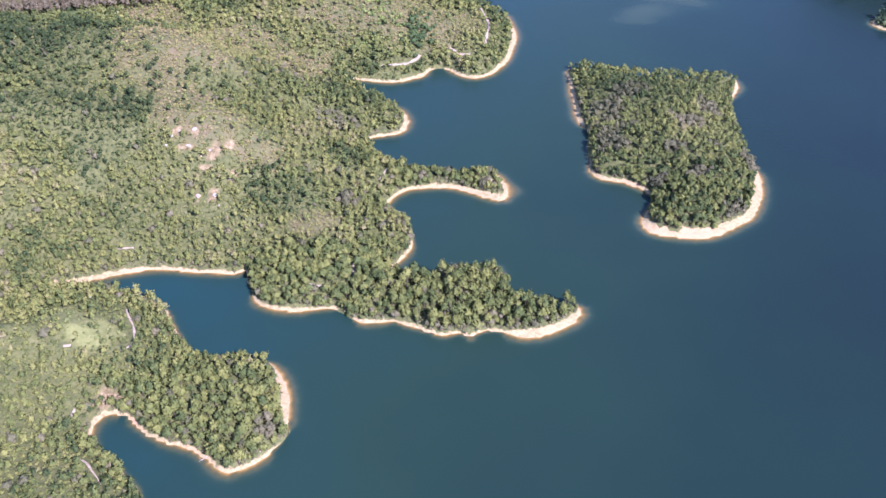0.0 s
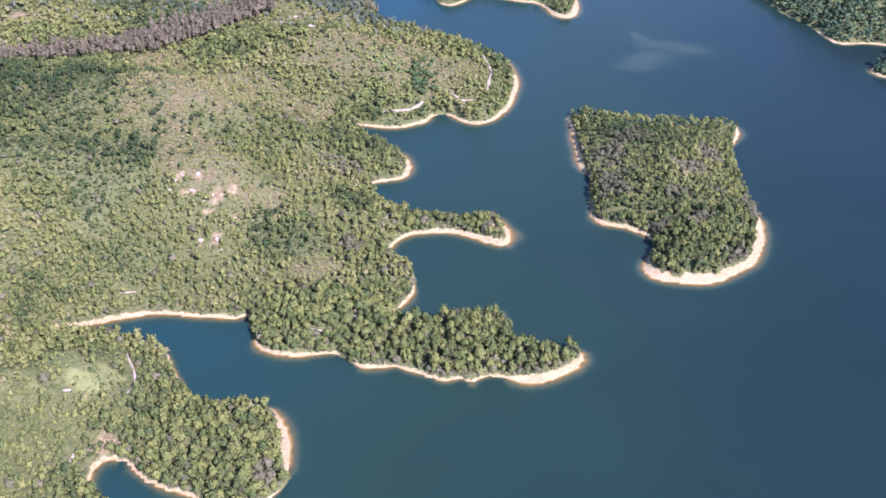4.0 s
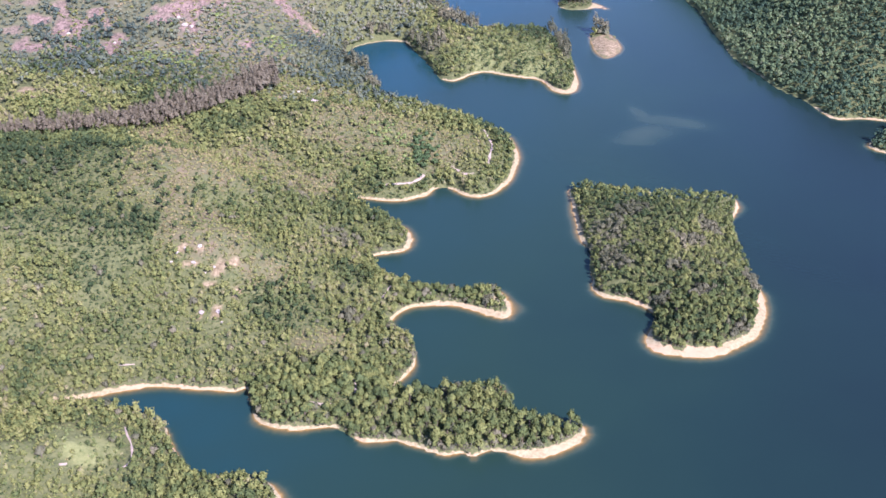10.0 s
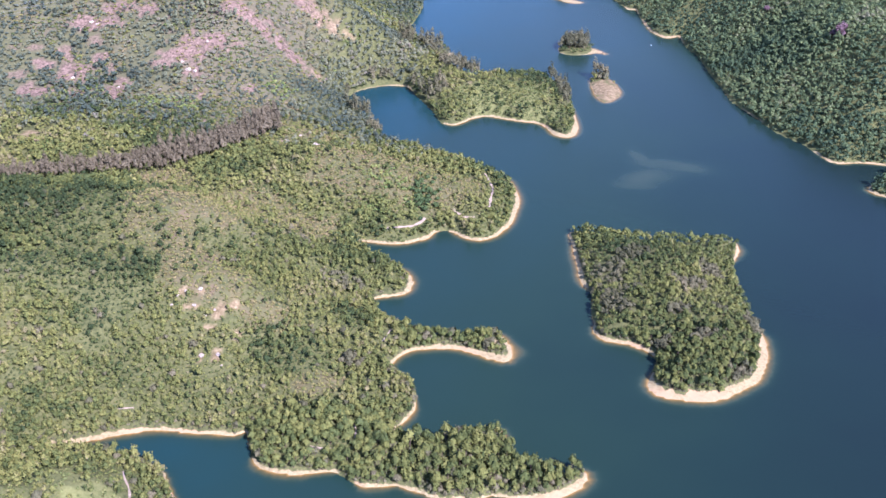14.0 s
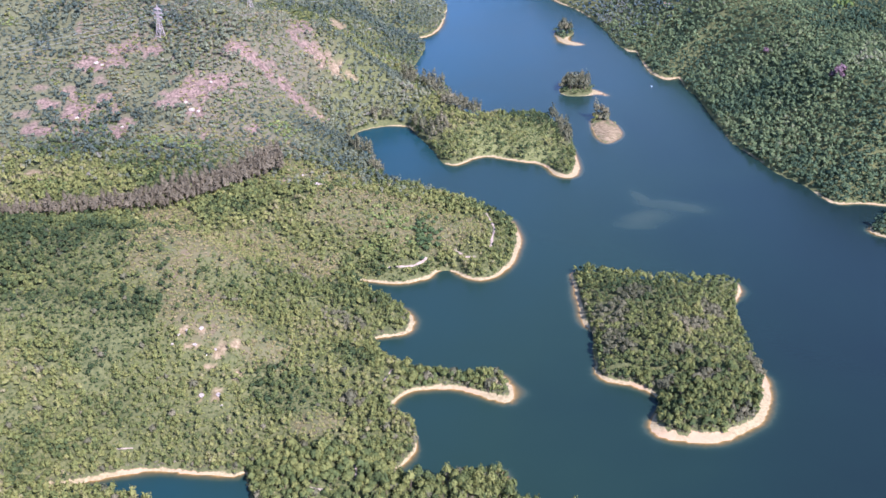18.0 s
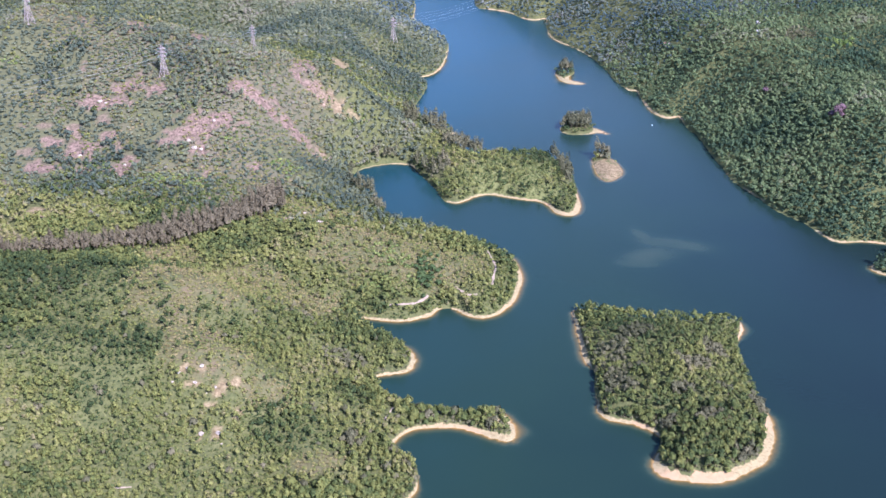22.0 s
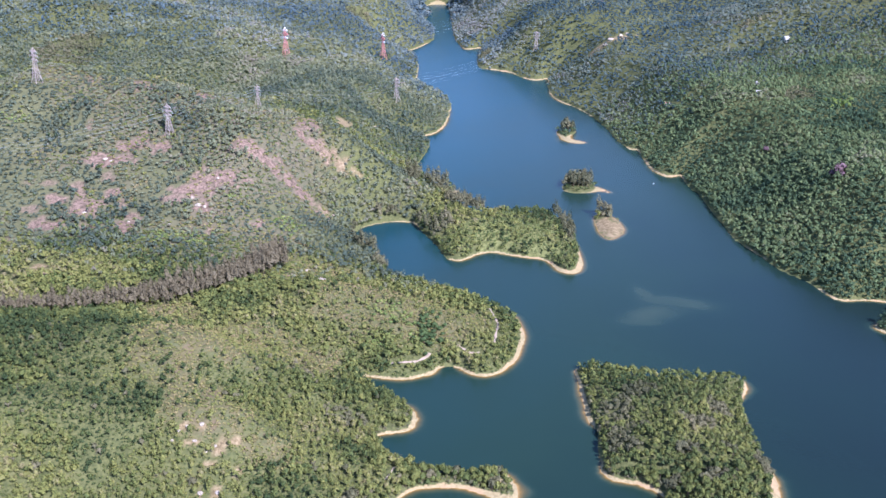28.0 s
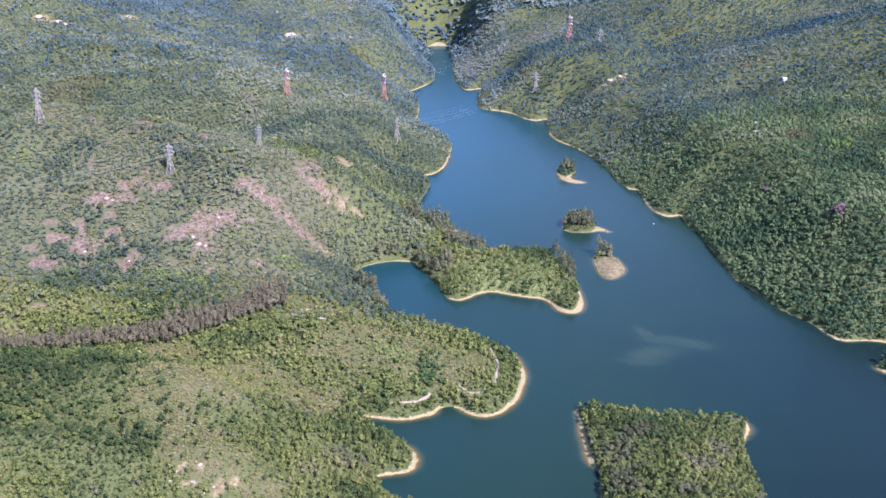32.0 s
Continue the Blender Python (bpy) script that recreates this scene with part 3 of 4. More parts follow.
def near_paths(x, y, width):
    out = np.zeros(np.shape(x))
    for p in PATHS:
        for (ax, ay), (bx, by) in zip(p, p[1:]):
            u = np.clip(((x - ax) * (bx - ax) + (y - ay) * (by - ay)) / ((bx - ax) ** 2 + (by - ay) ** 2), 0, 1)
            d = np.hypot(x - ax - u * (bx - ax), y - ay - u * (by - ay))
            out = np.maximum(out, 1 - smoothstep(width * 0.6, width, d + 1.6 * (fractal(x, y, 4.0, 60) - 0.5)))
    return out


def add_mesh(name, verts, faces, material, smooth=False, attributes=()):
    """A mesh object from arrays: verts (n, 3), faces (m, 3 or 4)."""
    mesh = bpy.data.meshes.new(name)
    n, (m, k) = len(verts), faces.shape
    mesh.vertices.add(n)
    mesh.vertices.foreach_set("co", np.ascontiguousarray(verts, np.float32).ravel())
    mesh.loops.add(m * k)
    mesh.loops.foreach_set("vertex_index", np.ascontiguousarray(faces, np.int32).ravel())
    mesh.polygons.add(m)
    mesh.polygons.foreach_set("loop_start", np.arange(0, m * k, k, dtype=np.int32))
    mesh.polygons.foreach_set("use_smooth", np.full(m, smooth))
    for key, values in attributes:
        mesh.attributes.new(key, "FLOAT", "POINT").data.foreach_set("value", np.ascontiguousarray(values, np.float32).ravel())
    mesh.update()
    mesh.validate()
    mesh.materials.append(material)
    return new(name, mesh)


# ---- ground and water ----
ny, nx = XX.shape
index = np.arange(ny * nx).reshape(ny, nx)
quads = np.stack([index[:-1, :-1], index[:-1, 1:], index[1:, 1:], index[1:, :-1]], -1).reshape(-1, 4)
FLATS = [(36, 580, 7, 4)]
SAND = zone(XX, YY, FLATS, 0.5, 5, 66)
SCRUB_Z, GRASS_Z = zone(XX, YY, SCRUB, 0.6, 24), zone(XX, YY, GRASS, 0.45, 12, 44)
bushland = smoothstep(830, 900, YY + 0.12 * XX) * (1 - smoothstep(1230, 1300, YY)) * (1 - smoothstep(-170, -110, XX))
SCRUB_G = np.maximum(SCRUB_Z, bushland * smoothstep(0.3, 0.5, fractal(XX, YY, 60, 84)))
ROCK_Z = np.maximum(zone(XX, YY, ROCK, 0.9, 6, 48), zone(XX, YY, BARE_HILL, 0.9, 8, 52))
stony = smoothstep(880, 940, YY) * (1 - smoothstep(1200, 1300, YY)) * (1 - smoothstep(-190, -120, XX)) * smoothstep(-480, -420, XX)
ROCK_Z = np.maximum(ROCK_Z, 0.8 * stony * smoothstep(0.68, 0.75, fractal(XX, YY, 22, 57)))
ground = add_mesh("ground", np.stack([XX, YY, Z], -1).reshape(-1, 3), quads, M_GROUND, True,
                  [("sand", SAND), ("shore", SHORE), ("beach", np.where(np.hypot(XX - 190, YY - 1105) < 60, -3.0, BEACH)), ("sandy", SANDY), ("scrub", SCRUB_G), ("grass", GRASS_Z), ("rock", ROCK_Z), ("mauve", bushland)])
tagged(ground, "wooded hills with sandy shores and a lake bed", "ground", kind="structure")
wet_quads = quads[(SHORE.ravel()[quads] < 0).any(1)]
used, packed = np.unique(wet_quads, return_inverse=True)
silt = (XX.ravel()[used], YY.ravel()[used], np.zeros(len(used)))
water = add_mesh("water", np.stack(silt, -1), packed.reshape(-1, 4), M_WATER, True, [("shore", SHORE.ravel()[used]), ("sandy", np.minimum(SANDY, 10).ravel()[used]), ("shoal", SHOAL.ravel()[used])])
tagged(water, "calm blue-green reservoir water with pale shallows", "water", kind="structure")

# ---- sandy footpaths ----
for p in PATHS:
    line = smooth_line([(a, b, 0) for a, b in p], False)
    line = np.concatenate([np.linspace(a, b, 4)[:-1] for a, b in zip(line, line[1:])] + [line[-1:]])
    side = np.gradient(line[:, :2], axis=0)
    side = np.stack([-side[:, 1], side[:, 0]], -1) / np.maximum(np.hypot(side[:, 0], side[:, 1]), 1e-6)[:, None]
    wide = ((0.55 if p[0][1] > 700 else 0.3) + (1.5 if p[0][1] > 700 else 0.8) * np.clip(value_noise(line[:, 0], line[:, 1], 4.0, 61) - 0.25, -0.2, 0.5))[:, None]
    rims = [line[:, :2] + side * wide * s for s in (1.0, -1.0)]
    rows = [np.c_[r, sample(Z, r[:, 0], r[:, 1]) + 0.25] for r in rims]
    n = len(line)
    k = np.arange(n - 1)
    path = add_mesh("footpath", np.concatenate(rows), np.stack([k, k + 1, k + 1 + n, k + n], -1), M_SAND_PATH, True)
    tagged(path, "narrow pale sandy footpath through the scrub", "path", "footpaths", "structure")

# ---- forests ----
OCTA_V = np.array([(1, 0, 0), (0, 1, 0), (-1, 0, 0), (0, -1, 0), (0, 0, 1), (0, 0, -1)], float)
OCTA_F = np.array([(0, 1, 4), (1, 2, 4), (2, 3, 4), (3, 0, 4), (1, 0, 5), (2, 1, 5), (3, 2, 5), (0, 3, 5)])
rng = np.random.default_rng(7)
RISE = np.gradient(Z, axis=0) / np.gradient(GY)[:, None]      # back slopes carry no trees of their own


def scatter(x0, x1, y0, y1, step):
    """Places on a shaken grid."""
    x, y = np.meshgrid(np.arange(x0, x1, step), np.arange(y0, y1, step))
    x, y = x.ravel(), y.ravel()
    return x + rng.uniform(-0.8, 0.8, len(x)) * step, y + rng.uniform(-0.8, 0.8, len(x)) * step


def clumps(x, y, zg, tall, wide, tone, core, leaves, low=0.25, leaf=0.3, caps=False):
    """Crowns: some dense clumps inside, and sprays of leaves, one triangle each, round them in uneven lobes.
    Returns the vertices, triangles and tones of all the crowns."""
    n = len(x)
    mid = np.stack([x, y, zg + tall * (low + 1) * 0.5], -1)[:, None, :]
    half = np.stack([wide, wide, tall * (1 - low) * 0.5], -1)[:, None, :]
    phase = rng.uniform(0, 6.283, (n, 3))

    def ways(count):
        w = rng.normal(size=(n, count, 3))
        w /= np.linalg.norm(w, axis=2, keepdims=True)
        w[..., 2] = np.where(w[..., 2] < -0.25, -w[..., 2], w[..., 2])
        turn = np.arctan2(w[..., 1], w[..., 0])
        lobe = 0.8 + 0.16 * np.sin(3 * turn + phase[:, :1]) + 0.14 * np.sin(5 * turn + 4 * w[..., 2] + phase[:, 1:2])
        return w, lobe[..., None]

    w, lobe = ways(core)
    at = mid + w * lobe * half * rng.uniform(0.2, 0.55, (n, core, 1))
    size = (rng.uniform(0.42, 0.66, (n, core)) * wide[:, None])[..., None, None]
    v = OCTA_V[None, None] * rng.uniform(0.7, 1.3, (n, core, 6, 1)) + rng.normal(0, 0.15, (n, core, 6, 3))
    squash = np.array([1, 1, 0.8])
    inner = (at[:, :, None, :] + v * size * squash).reshape(-1, 3)
    faces = ((OCTA_F[:4] if caps else OCTA_F)[None] + 6 * np.arange(n * core)[:, None, None]).reshape(-1, 3)
    # shade within the crown is painted: inner clumps a step darker in tone
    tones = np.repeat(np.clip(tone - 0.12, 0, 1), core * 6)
    w, lobe = ways(leaves)
    at = mid + w * lobe * half * rng.uniform(0.75, 1.12, (n, leaves, 1))
    out = w * half[..., [0, 0, 0]] / half + rng.normal(0, 0.3, (n, leaves, 3))
    out /= np.linalg.norm(out, axis=2, keepdims=True)
    a = np.cross(out, rng.normal(size=(n, leaves, 3)))
    a /= np.linalg.norm(a, axis=2, keepdims=True)
    b = np.cross(out, a)
    size = (leaf * rng.uniform(0.6, 1.4, (n, leaves, 1))) * wide[:, None, None]
    tri = np.stack([at + a * size, at + (-0.5 * a + 0.87 * b) * size, at + (-0.5 * a - 0.87 * b) * size], 2).reshape(-1, 3)
    spray = len(inner) + np.arange(n * leaves * 3).reshape(-1, 3)
    leaf_tone = np.clip(tone[:, None] + rng.normal(0, 0.07, (n, leaves)), 0, 1)
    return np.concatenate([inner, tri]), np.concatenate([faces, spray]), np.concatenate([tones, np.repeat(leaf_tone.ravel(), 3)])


def forest(name, label, x, y, tall, wide, tone, core, leaves, material, low=0.1, leaf=0.3, category="trees"):
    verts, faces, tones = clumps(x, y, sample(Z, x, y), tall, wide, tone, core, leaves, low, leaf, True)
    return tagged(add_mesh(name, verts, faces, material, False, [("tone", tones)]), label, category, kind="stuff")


def wooded(x, y, margin=0.3):
    """Places on land, inland of the beach and off bare rock and paths."""
    d, b = sample(SHORE, x, y), sample(BEACH, x, y)
    return (d > np.where(b < 0.7, -0.1, b * 0.95 + margin)) & (sample(SAND, x, y) < 0.5) & (sample(ROCK_Z, x, y) < 0.45) & (near_paths(x, y, 2.6) < 0.5)


def in_view(x, y, wide=0.49, extra=40):
    return np.abs(x) < wide * np.hypot(y, 330) + extra


def stand(x, y, vary=0.12):
    """Tone and size of the wood at places, in stands of some tens of metres."""
    tone = 0.42 + 0.9 * (fractal(x, y, 75, 11) - 0.5) + rng.normal(0, vary, len(x))
    tone += 0.85 * (fractal(x, y, 26, 12) - 0.5) + np.where(rng.random(len(x)) < 0.1, 0.15, 0.0)
    tone += 0.28 * zone(x, y, PALE, 0.6, 20, 97) - 0.3 * zone(x, y, DARK, 0.6, 20, 98)
    size = 0.75 + 0.5 * fractal(x, y, 45, 15) + rng.normal(0, 0.2, len(x))
    return tone, np.clip(size, 0.45, 1.6)



# ---- trees that can be told apart: a trunk with limbs and a crown of leaf clumps ----
def tube(path, radii, sides):
    """A tapered tube along a path: vertices and triangles."""
    p, rings = np.array(path, float), []
    for q, r in zip(p, radii):
        a = np.arange(sides) * 2 * math.pi / sides
        rings.append(np.stack([q[0] + r * np.cos(a), q[1] + r * np.sin(a), np.full(sides, q[2])], -1))
    f = []
    for k in range(len(p) - 1):
        for i in range(sides):
            a, b, c, d = k * sides + i, k * sides + (i + 1) % sides, (k + 1) * sides + (i + 1) % sides, (k + 1) * sides + i
            f += [(a, b, c), (a, c, d)]
    f += [((len(p) - 1) * sides, (len(p) - 1) * sides + i, (len(p) - 1) * sides + i + 1) for i in range(1, sides - 1)]
    return np.concatenate(rings), np.array(f)


def merged(pieces):
    verts, faces, n = [], [], 0
    for v, f in pieces:
        verts.append(v)
        faces.append(f + n)
        n += len(v)
    return np.concatenate(verts), np.concatenate(faces)


def part(name, verts, faces, material, parent, label="", smooth=False, attributes=()):
    ob = add_mesh(name, np.asarray(verts, float), np.asarray(faces), material, smooth, attributes)
    ob.parent = parent
    return tagged(ob, label)


def make_tree(name, tall, wide, crown_material, low=0.2, core=5, leaves=110, leaf=0.22):
    """One tree at the origin: an Empty with a trunk and a crown."""
    root = new(name)
    root.empty_display_size = 0.5
    lean = rng.normal(0, 0.03 * tall, 2)
    pieces = [tube([(0, 0, -0.8), (lean[0] * 0.4, lean[1] * 0.4, tall * 0.4), (lean[0], lean[1], tall * 0.8)], (0.05 * wide + 0.1, 0.035 * wide + 0.07, 0.03), 5)]
    for k in range(4):
        a, up = k * 1.7 + rng.uniform(0, 1), tall * rng.uniform(0.3, 0.5)
        tip = (wide * 0.6 * math.cos(a), wide * 0.6 * math.sin(a), up + tall * rng.uniform(0.15, 0.3))
        pieces.append(tube([(lean[0] * 0.4, lean[1] * 0.4, up), tip], (0.07, 0.02), 3))
    part("trunk", *merged(pieces), M_BARK, root)
    one = np.ones(1)
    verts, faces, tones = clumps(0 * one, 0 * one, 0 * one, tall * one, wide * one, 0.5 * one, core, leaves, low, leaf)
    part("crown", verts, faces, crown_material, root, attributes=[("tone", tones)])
    return root


def plant(name, label, category, group, places, kinds):
    """Trees at places of (x, y, size), taking the given kinds in turn; one is built of each kind and then copied."""
    for n, (x, y, size) in enumerate(places):
        m = pose(x, y, height(x, y), 0, 0, float(rng.uniform(0, 360))) @ Matrix.Diagonal((size, size, size * float(rng.uniform(0.85, 1.2)), 1))
        k = n % len(kinds)
        if isinstance(kinds[k], tuple):
            kinds[k] = tagged(make_tree(name, *kinds[k]), label, category, group)
            kinds[k].matrix_basis = m
        else:
            made = copy_thing(kinds[k], pose(0, 0, 0))
            made.matrix_basis = m


def ragged_line(x, y, depth):
    return y + depth * (fractal(x, 0 * x + y, 60, 77) - 0.5)


GREY_STANDS = [(-98, 1080, 15, 15), (-86, 1010, 15, 17), (-66, 966, 12, 12), (-4, 1069, 11, 16), (27, 1118, 14, 12), (96, 1185, 12, 8), (-15, 1222, 16, 10),
               (169, 1262, 25, 22), (184, 1137, 14, 10), (85, 1172, 12, 8), (60, 1162, 12, 8), (118, 650, 10, 6), (140, 640, 9, 6), (200, 610, 9, 6), (-88, 352, 9, 7), (198, 542, 9, 8), (127, 616, 14, 10), (112, 590, 8, 8), (-75, 650, 16, 10), (180, 575, 10, 8), (222, 600, 9, 14), (-60, 545, 10, 8),
               (134, 1136, 12, 39), (137, 1073, 8, 35), (125, 1188, 11, 22), (29, 1150, 15, 38), (6, 1150, 10, 24), (-12, 1226, 15, 18), (-85, 1030, 9, 34), (-34, 1103, 7, 12), (-20, 1065, 6, 17), (-42, 1241, 9, 40), (-68, 1122, 17, 8), (-500, 1350, 60, 60), (-120, 700, 20, 10),
               (128, 668, 14, 18), (150, 690, 16, 12), (125, 632, 9, 12), (185, 640, 14, 10), (205, 665, 9, 14), (170, 605, 9, 7), (150, 575, 10, 7)]
x, y = scatter(-420, 420, 262, 760, 3.3)
scrubby = np.maximum(sample(SCRUB_Z, x, y), sample(GRASS_Z, x, y))
ok = wooded(x, y, 0.2) & in_view(x, y) & (y < ragged_line(x, 715, 80)) & (rng.random(len(x)) > 0.85 * scrubby) & (rng.random(len(x)) < 0.94)
opened = smoothstep(0.42, 0.62, fractal(x, y, 36, 33)) * smoothstep(10, 30, sample(SHORE, x, y)) * (x < 60)      # glades between the trees
ok &= rng.random(len(x)) > 0.6 * opened
x, y = x[ok], y[ok]
tone, size = stand(x, y)
grey = zone(x, y, GREY_STANDS, 0.4, 8, 90) > 0.5
island = (x > 80) & (y > 510)
grey |= (rng.random(len(x)) < np.where((x > -40) & (y > 424), 0.12, 0.03)) & ~island
tone = tone - 0.16 * island + 0.1 * ((x < -200) & (y < 470))
free = np.ones(len(x), bool)


def single_out(box, limit, which):
    """The first places in a stretch of the plan, nearest shore first."""
    hit = np.where(free & which & (x > box[0]) & (x < box[1]) & (y > box[2]) & (y < box[3]))[0]
    hit = hit[np.argsort(y[hit])][:limit]
    free[hit] = False
    return [(float(x[i]), float(y[i]), float(size[i])) for i in hit]


plant("broadleaf_tree", "bushy green broadleaf tree in a dense lakeside wood", "tree", "trees on the near point",
      single_out((-180, -70, 322, 416), 300, ~grey), [(6.4, 2.5, M_TREE, 0.15), (7.4, 2.3, M_TREE, 0.2), (5.4, 2.6, M_TREE, 0.1), (8.0, 2.3, M_TREE, 0.25)])
plant("pine_tree", "tall olive-green pine with a ragged crown", "tree", "trees on the long point",
      single_out((-40, 100, 424, 510), 300, ~grey), [(8.5, 2.4, M_TREE, 0.2), (10.0, 2.5, M_TREE, 0.25), (7.2, 2.5, M_TREE, 0.1), (9.2, 2.2, M_TREE, 0.2)])
plant("island_tree", "dark green tree crowded on the island", "tree", "trees on the island",
      single_out((95, 280, 510, 720), 300, ~grey), [(5.2, 2.2, M_ISLAND, 0.1), (6.2, 2.0, M_ISLAND, 0.2), (4.6, 2.3, M_ISLAND, 0.1), (6.8, 2.0, M_ISLAND, 0.2)])
plant("grey_tree", "grey-leaved half-bare tree near the shore", "tree", "grey trees by the shore",
      single_out((-420, 420, 262, 720), 300, grey), [(5.6, 2.4, M_GREY_TREE), (6.4, 2.2, M_GREY_TREE, 0.2), (4.8, 2.6, M_GREY_TREE)])
plant("spit_tree", "low olive-green tree on the sand spit", "tree", "trees on the sand spit",
      single_out((-30, 45, 574, 612), 120, ~grey), [(5.6, 2.4, M_TREE, 0.1), (6.6, 2.3, M_TREE, 0.15), (5.0, 2.6, M_TREE, 0.1)])
plant("hillside_tree", "olive-green tree in dense woods above the bay", "tree", "trees above the bay",
      single_out((-125, -30, 440, 560), 300, ~grey), [(5.8, 2.6, M_TREE, 0.08), (6.8, 2.5, M_TREE, 0.15), (5.2, 2.8, M_TREE, 0.05), (7.2, 2.4, M_TREE, 0.15)])
for name, label, which, material in (("near_woods", "dense mixed green woods on the near shore", free & ~grey & (y < 470) & (x < -110), M_LEAF),
                                     ("island_woods", "dark green trees crowding the island", free & ~grey & island, M_LEAF),
                                     ("hill_woods", "dense olive-green woods on the hill above the bays", free & ~grey & ~island & ~((y < 470) & (x < -110)), M_LEAF)):
    tall = (6.6 if name != "island_woods" else 5.8) * size * rng.uniform(0.65, 1.35, len(x))
    if which.sum():
        forest(name, label, x[which], y[which], tall[which], (1.9 if name != "island_woods" else 1.85) * size[which], tone[which], 3, 46, material, 0.15, 0.27)

which = free & grey
if which.sum():
    forest("grey_shore_woods", "grey-brown half-bare trees in patches among the green", x[which], y[which], 5.0 * size[which], 2.0 * size[which], tone[which], 3, 46, M_GREY, 0.1, 0.27)

x, y = scatter(-420, 110, 262, 760, 2.3)
ok = wooded(x, y) & in_view(x, y) & (y < ragged_line(x, 715, 80)) & (rng.random(len(x)) > 0.9 * np.maximum(sample(SCRUB_Z, x, y), sample(GRASS_Z, x, y))) & (sample(SHORE, x, y) > 5)
x, y = x[ok], y[ok]
forest("undergrowth", "low yellow-green bushes between the trees", x, y, rng.uniform(0.8, 2.4, len(x)), rng.uniform(0.9, 1.6, len(x)), np.clip(0.46 + 0.7 * (fractal(x, y, 24, 35) - 0.5) + rng.normal(0, 0.15, len(x)) - 0.2 * zone(x, y, DARK, 0.6, 20, 98), 0, 1), 1, 6, M_LEAF, 0.0, 0.42, "bushes")

x, y = scatter(-640, 640, 670, 1320, 4.4)
scrubby = np.maximum(sample(SCRUB_Z, x, y), 0.8 * sample(GRASS_Z, x, y))
ok = wooded(x, y) & in_view(x, y) & (y > ragged_line(x, 715, 80)) & (y < ragged_line(x, 1260, 90)) & (rng.random(len(x)) > 0.8 * scrubby) & (rng.random(len(x)) < 0.94)
x, y = x[ok], y[ok]
tone, size = stand(x, y)
east = (x > 0.12 * y + 90) & (y > 780)
grey = (zone(x, y, GREY_STANDS, 0.5, 12, 90) > 0.12) & ~east
tall, wide = 6.6 * size * rng.uniform(0.65, 1.35, len(x)), 2.65 * size
tall[grey] *= 2.3
forest("east_woods", "dark green woods on the slope across the lake", x[east], y[east], tall[east] * 1.05, wide[east] * 1.0, tone[east] - 0.02, 2, 22, M_EAST, 0.1, 0.34)
forest("grey_woods", "tall grey-leaved trees along the coves", x[grey], y[grey], tall[grey], wide[grey] * 1.05, tone[grey], 3, 40, M_GREY, 0.1, 0.28)
bushy = smoothstep(830, 900, y + 0.12 * x) * (1 - smoothstep(-170, -110, x)) * (fractal(x, y, 50, 83) > 0.42)
tall, wide, tone = tall * (1 - 0.5 * bushy), wide * (1 - 0.12 * bushy), tone + 0.1 * bushy
west = ~east & ~grey
mixed = west & (rng.random(len(x)) < 0.95 * smoothstep(840, 980, y) * (1 - smoothstep(-60, 0, x)))
west &= ~mixed
forest("middle_woods", "dense green woods on the slopes by the lake", x[west], y[west], tall[west], wide[west], tone[west], 1, 20, M_LEAF, 0.1, 0.34)
forest("mixed_woods", "trees among the woods up the lake, leaves faintly tinted for haze", x[mixed], y[mixed], tall[mixed], wide[mixed], tone[mixed], 1, 20, M_MID_HAZE, 0.1, 0.34)
x, y = scatter(160, 640, 780, 1320, 3.4)
ok = wooded(x, y) & in_view(x, y, 0.455, 30) & (x > 0.12 * y + 90) & (y < ragged_line(x, 1260, 90))
x, y = x[ok], y[ok]
forest("slope_undergrowth", "bushes filling the gaps in the woods across the lake", x, y, rng.uniform(1.5, 3.5, len(x)), rng.uniform(1.5, 2.4, len(x)), np.clip(0.3 + 0.7 * (fractal(x, y, 24, 35) - 0.5) + rng.normal(0, 0.14, len(x)), 0, 1), 1, 5, M_EAST, 0.0, 0.45, "bushes")
x, y = scatter(-800, 800, 1210, 1720, 4.8)
ok = wooded(x, y) & in_view(x, y, 0.455, 30) & (y > ragged_line(x, 1260, 90)) & (y < ragged_line(x, 1660, 90)) & ((sample(RISE, x, y) > -0.3) | (x > 0))
x, y = x[ok], y[ok]
forest("valley_undergrowth", "bushes filling the gaps in the woods up the lake", x, y, rng.uniform(1.5, 3.2, len(x)), rng.uniform(1.5, 2.4, len(x)), np.clip(0.25 + 0.7 * (fractal(x, y, 24, 35) - 0.5) + rng.normal(0, 0.14, len(x)), 0, 1), 1, 4, M_EAST, 0.0, 0.5, "bushes")
x, y = scatter(-800, 800, 1210, 1720, 4.9)
ok = wooded(x, y) & in_view(x, y, 0.455, 30) & (y > ragged_line(x, 1260, 90)) & (y < ragged_line(x, 1660, 90)) & ((sample(RISE, x, y) > -0.4) | (x > -200)) & (rng.random(len(x)) < 0.96)
x, y = x[ok], y[ok]
tone, size = stand(x, y, 0.1)
tone += 0.8 * (fractal(x, y, 200, 95, 3) - 0.5)
grey = zone(x, y, FAR_GREY, 0.6, 14, 91) > 0.4
# with distance more trees take the haze-tinted leaves
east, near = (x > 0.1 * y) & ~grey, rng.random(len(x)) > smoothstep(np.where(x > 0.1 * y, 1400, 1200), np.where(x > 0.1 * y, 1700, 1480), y)
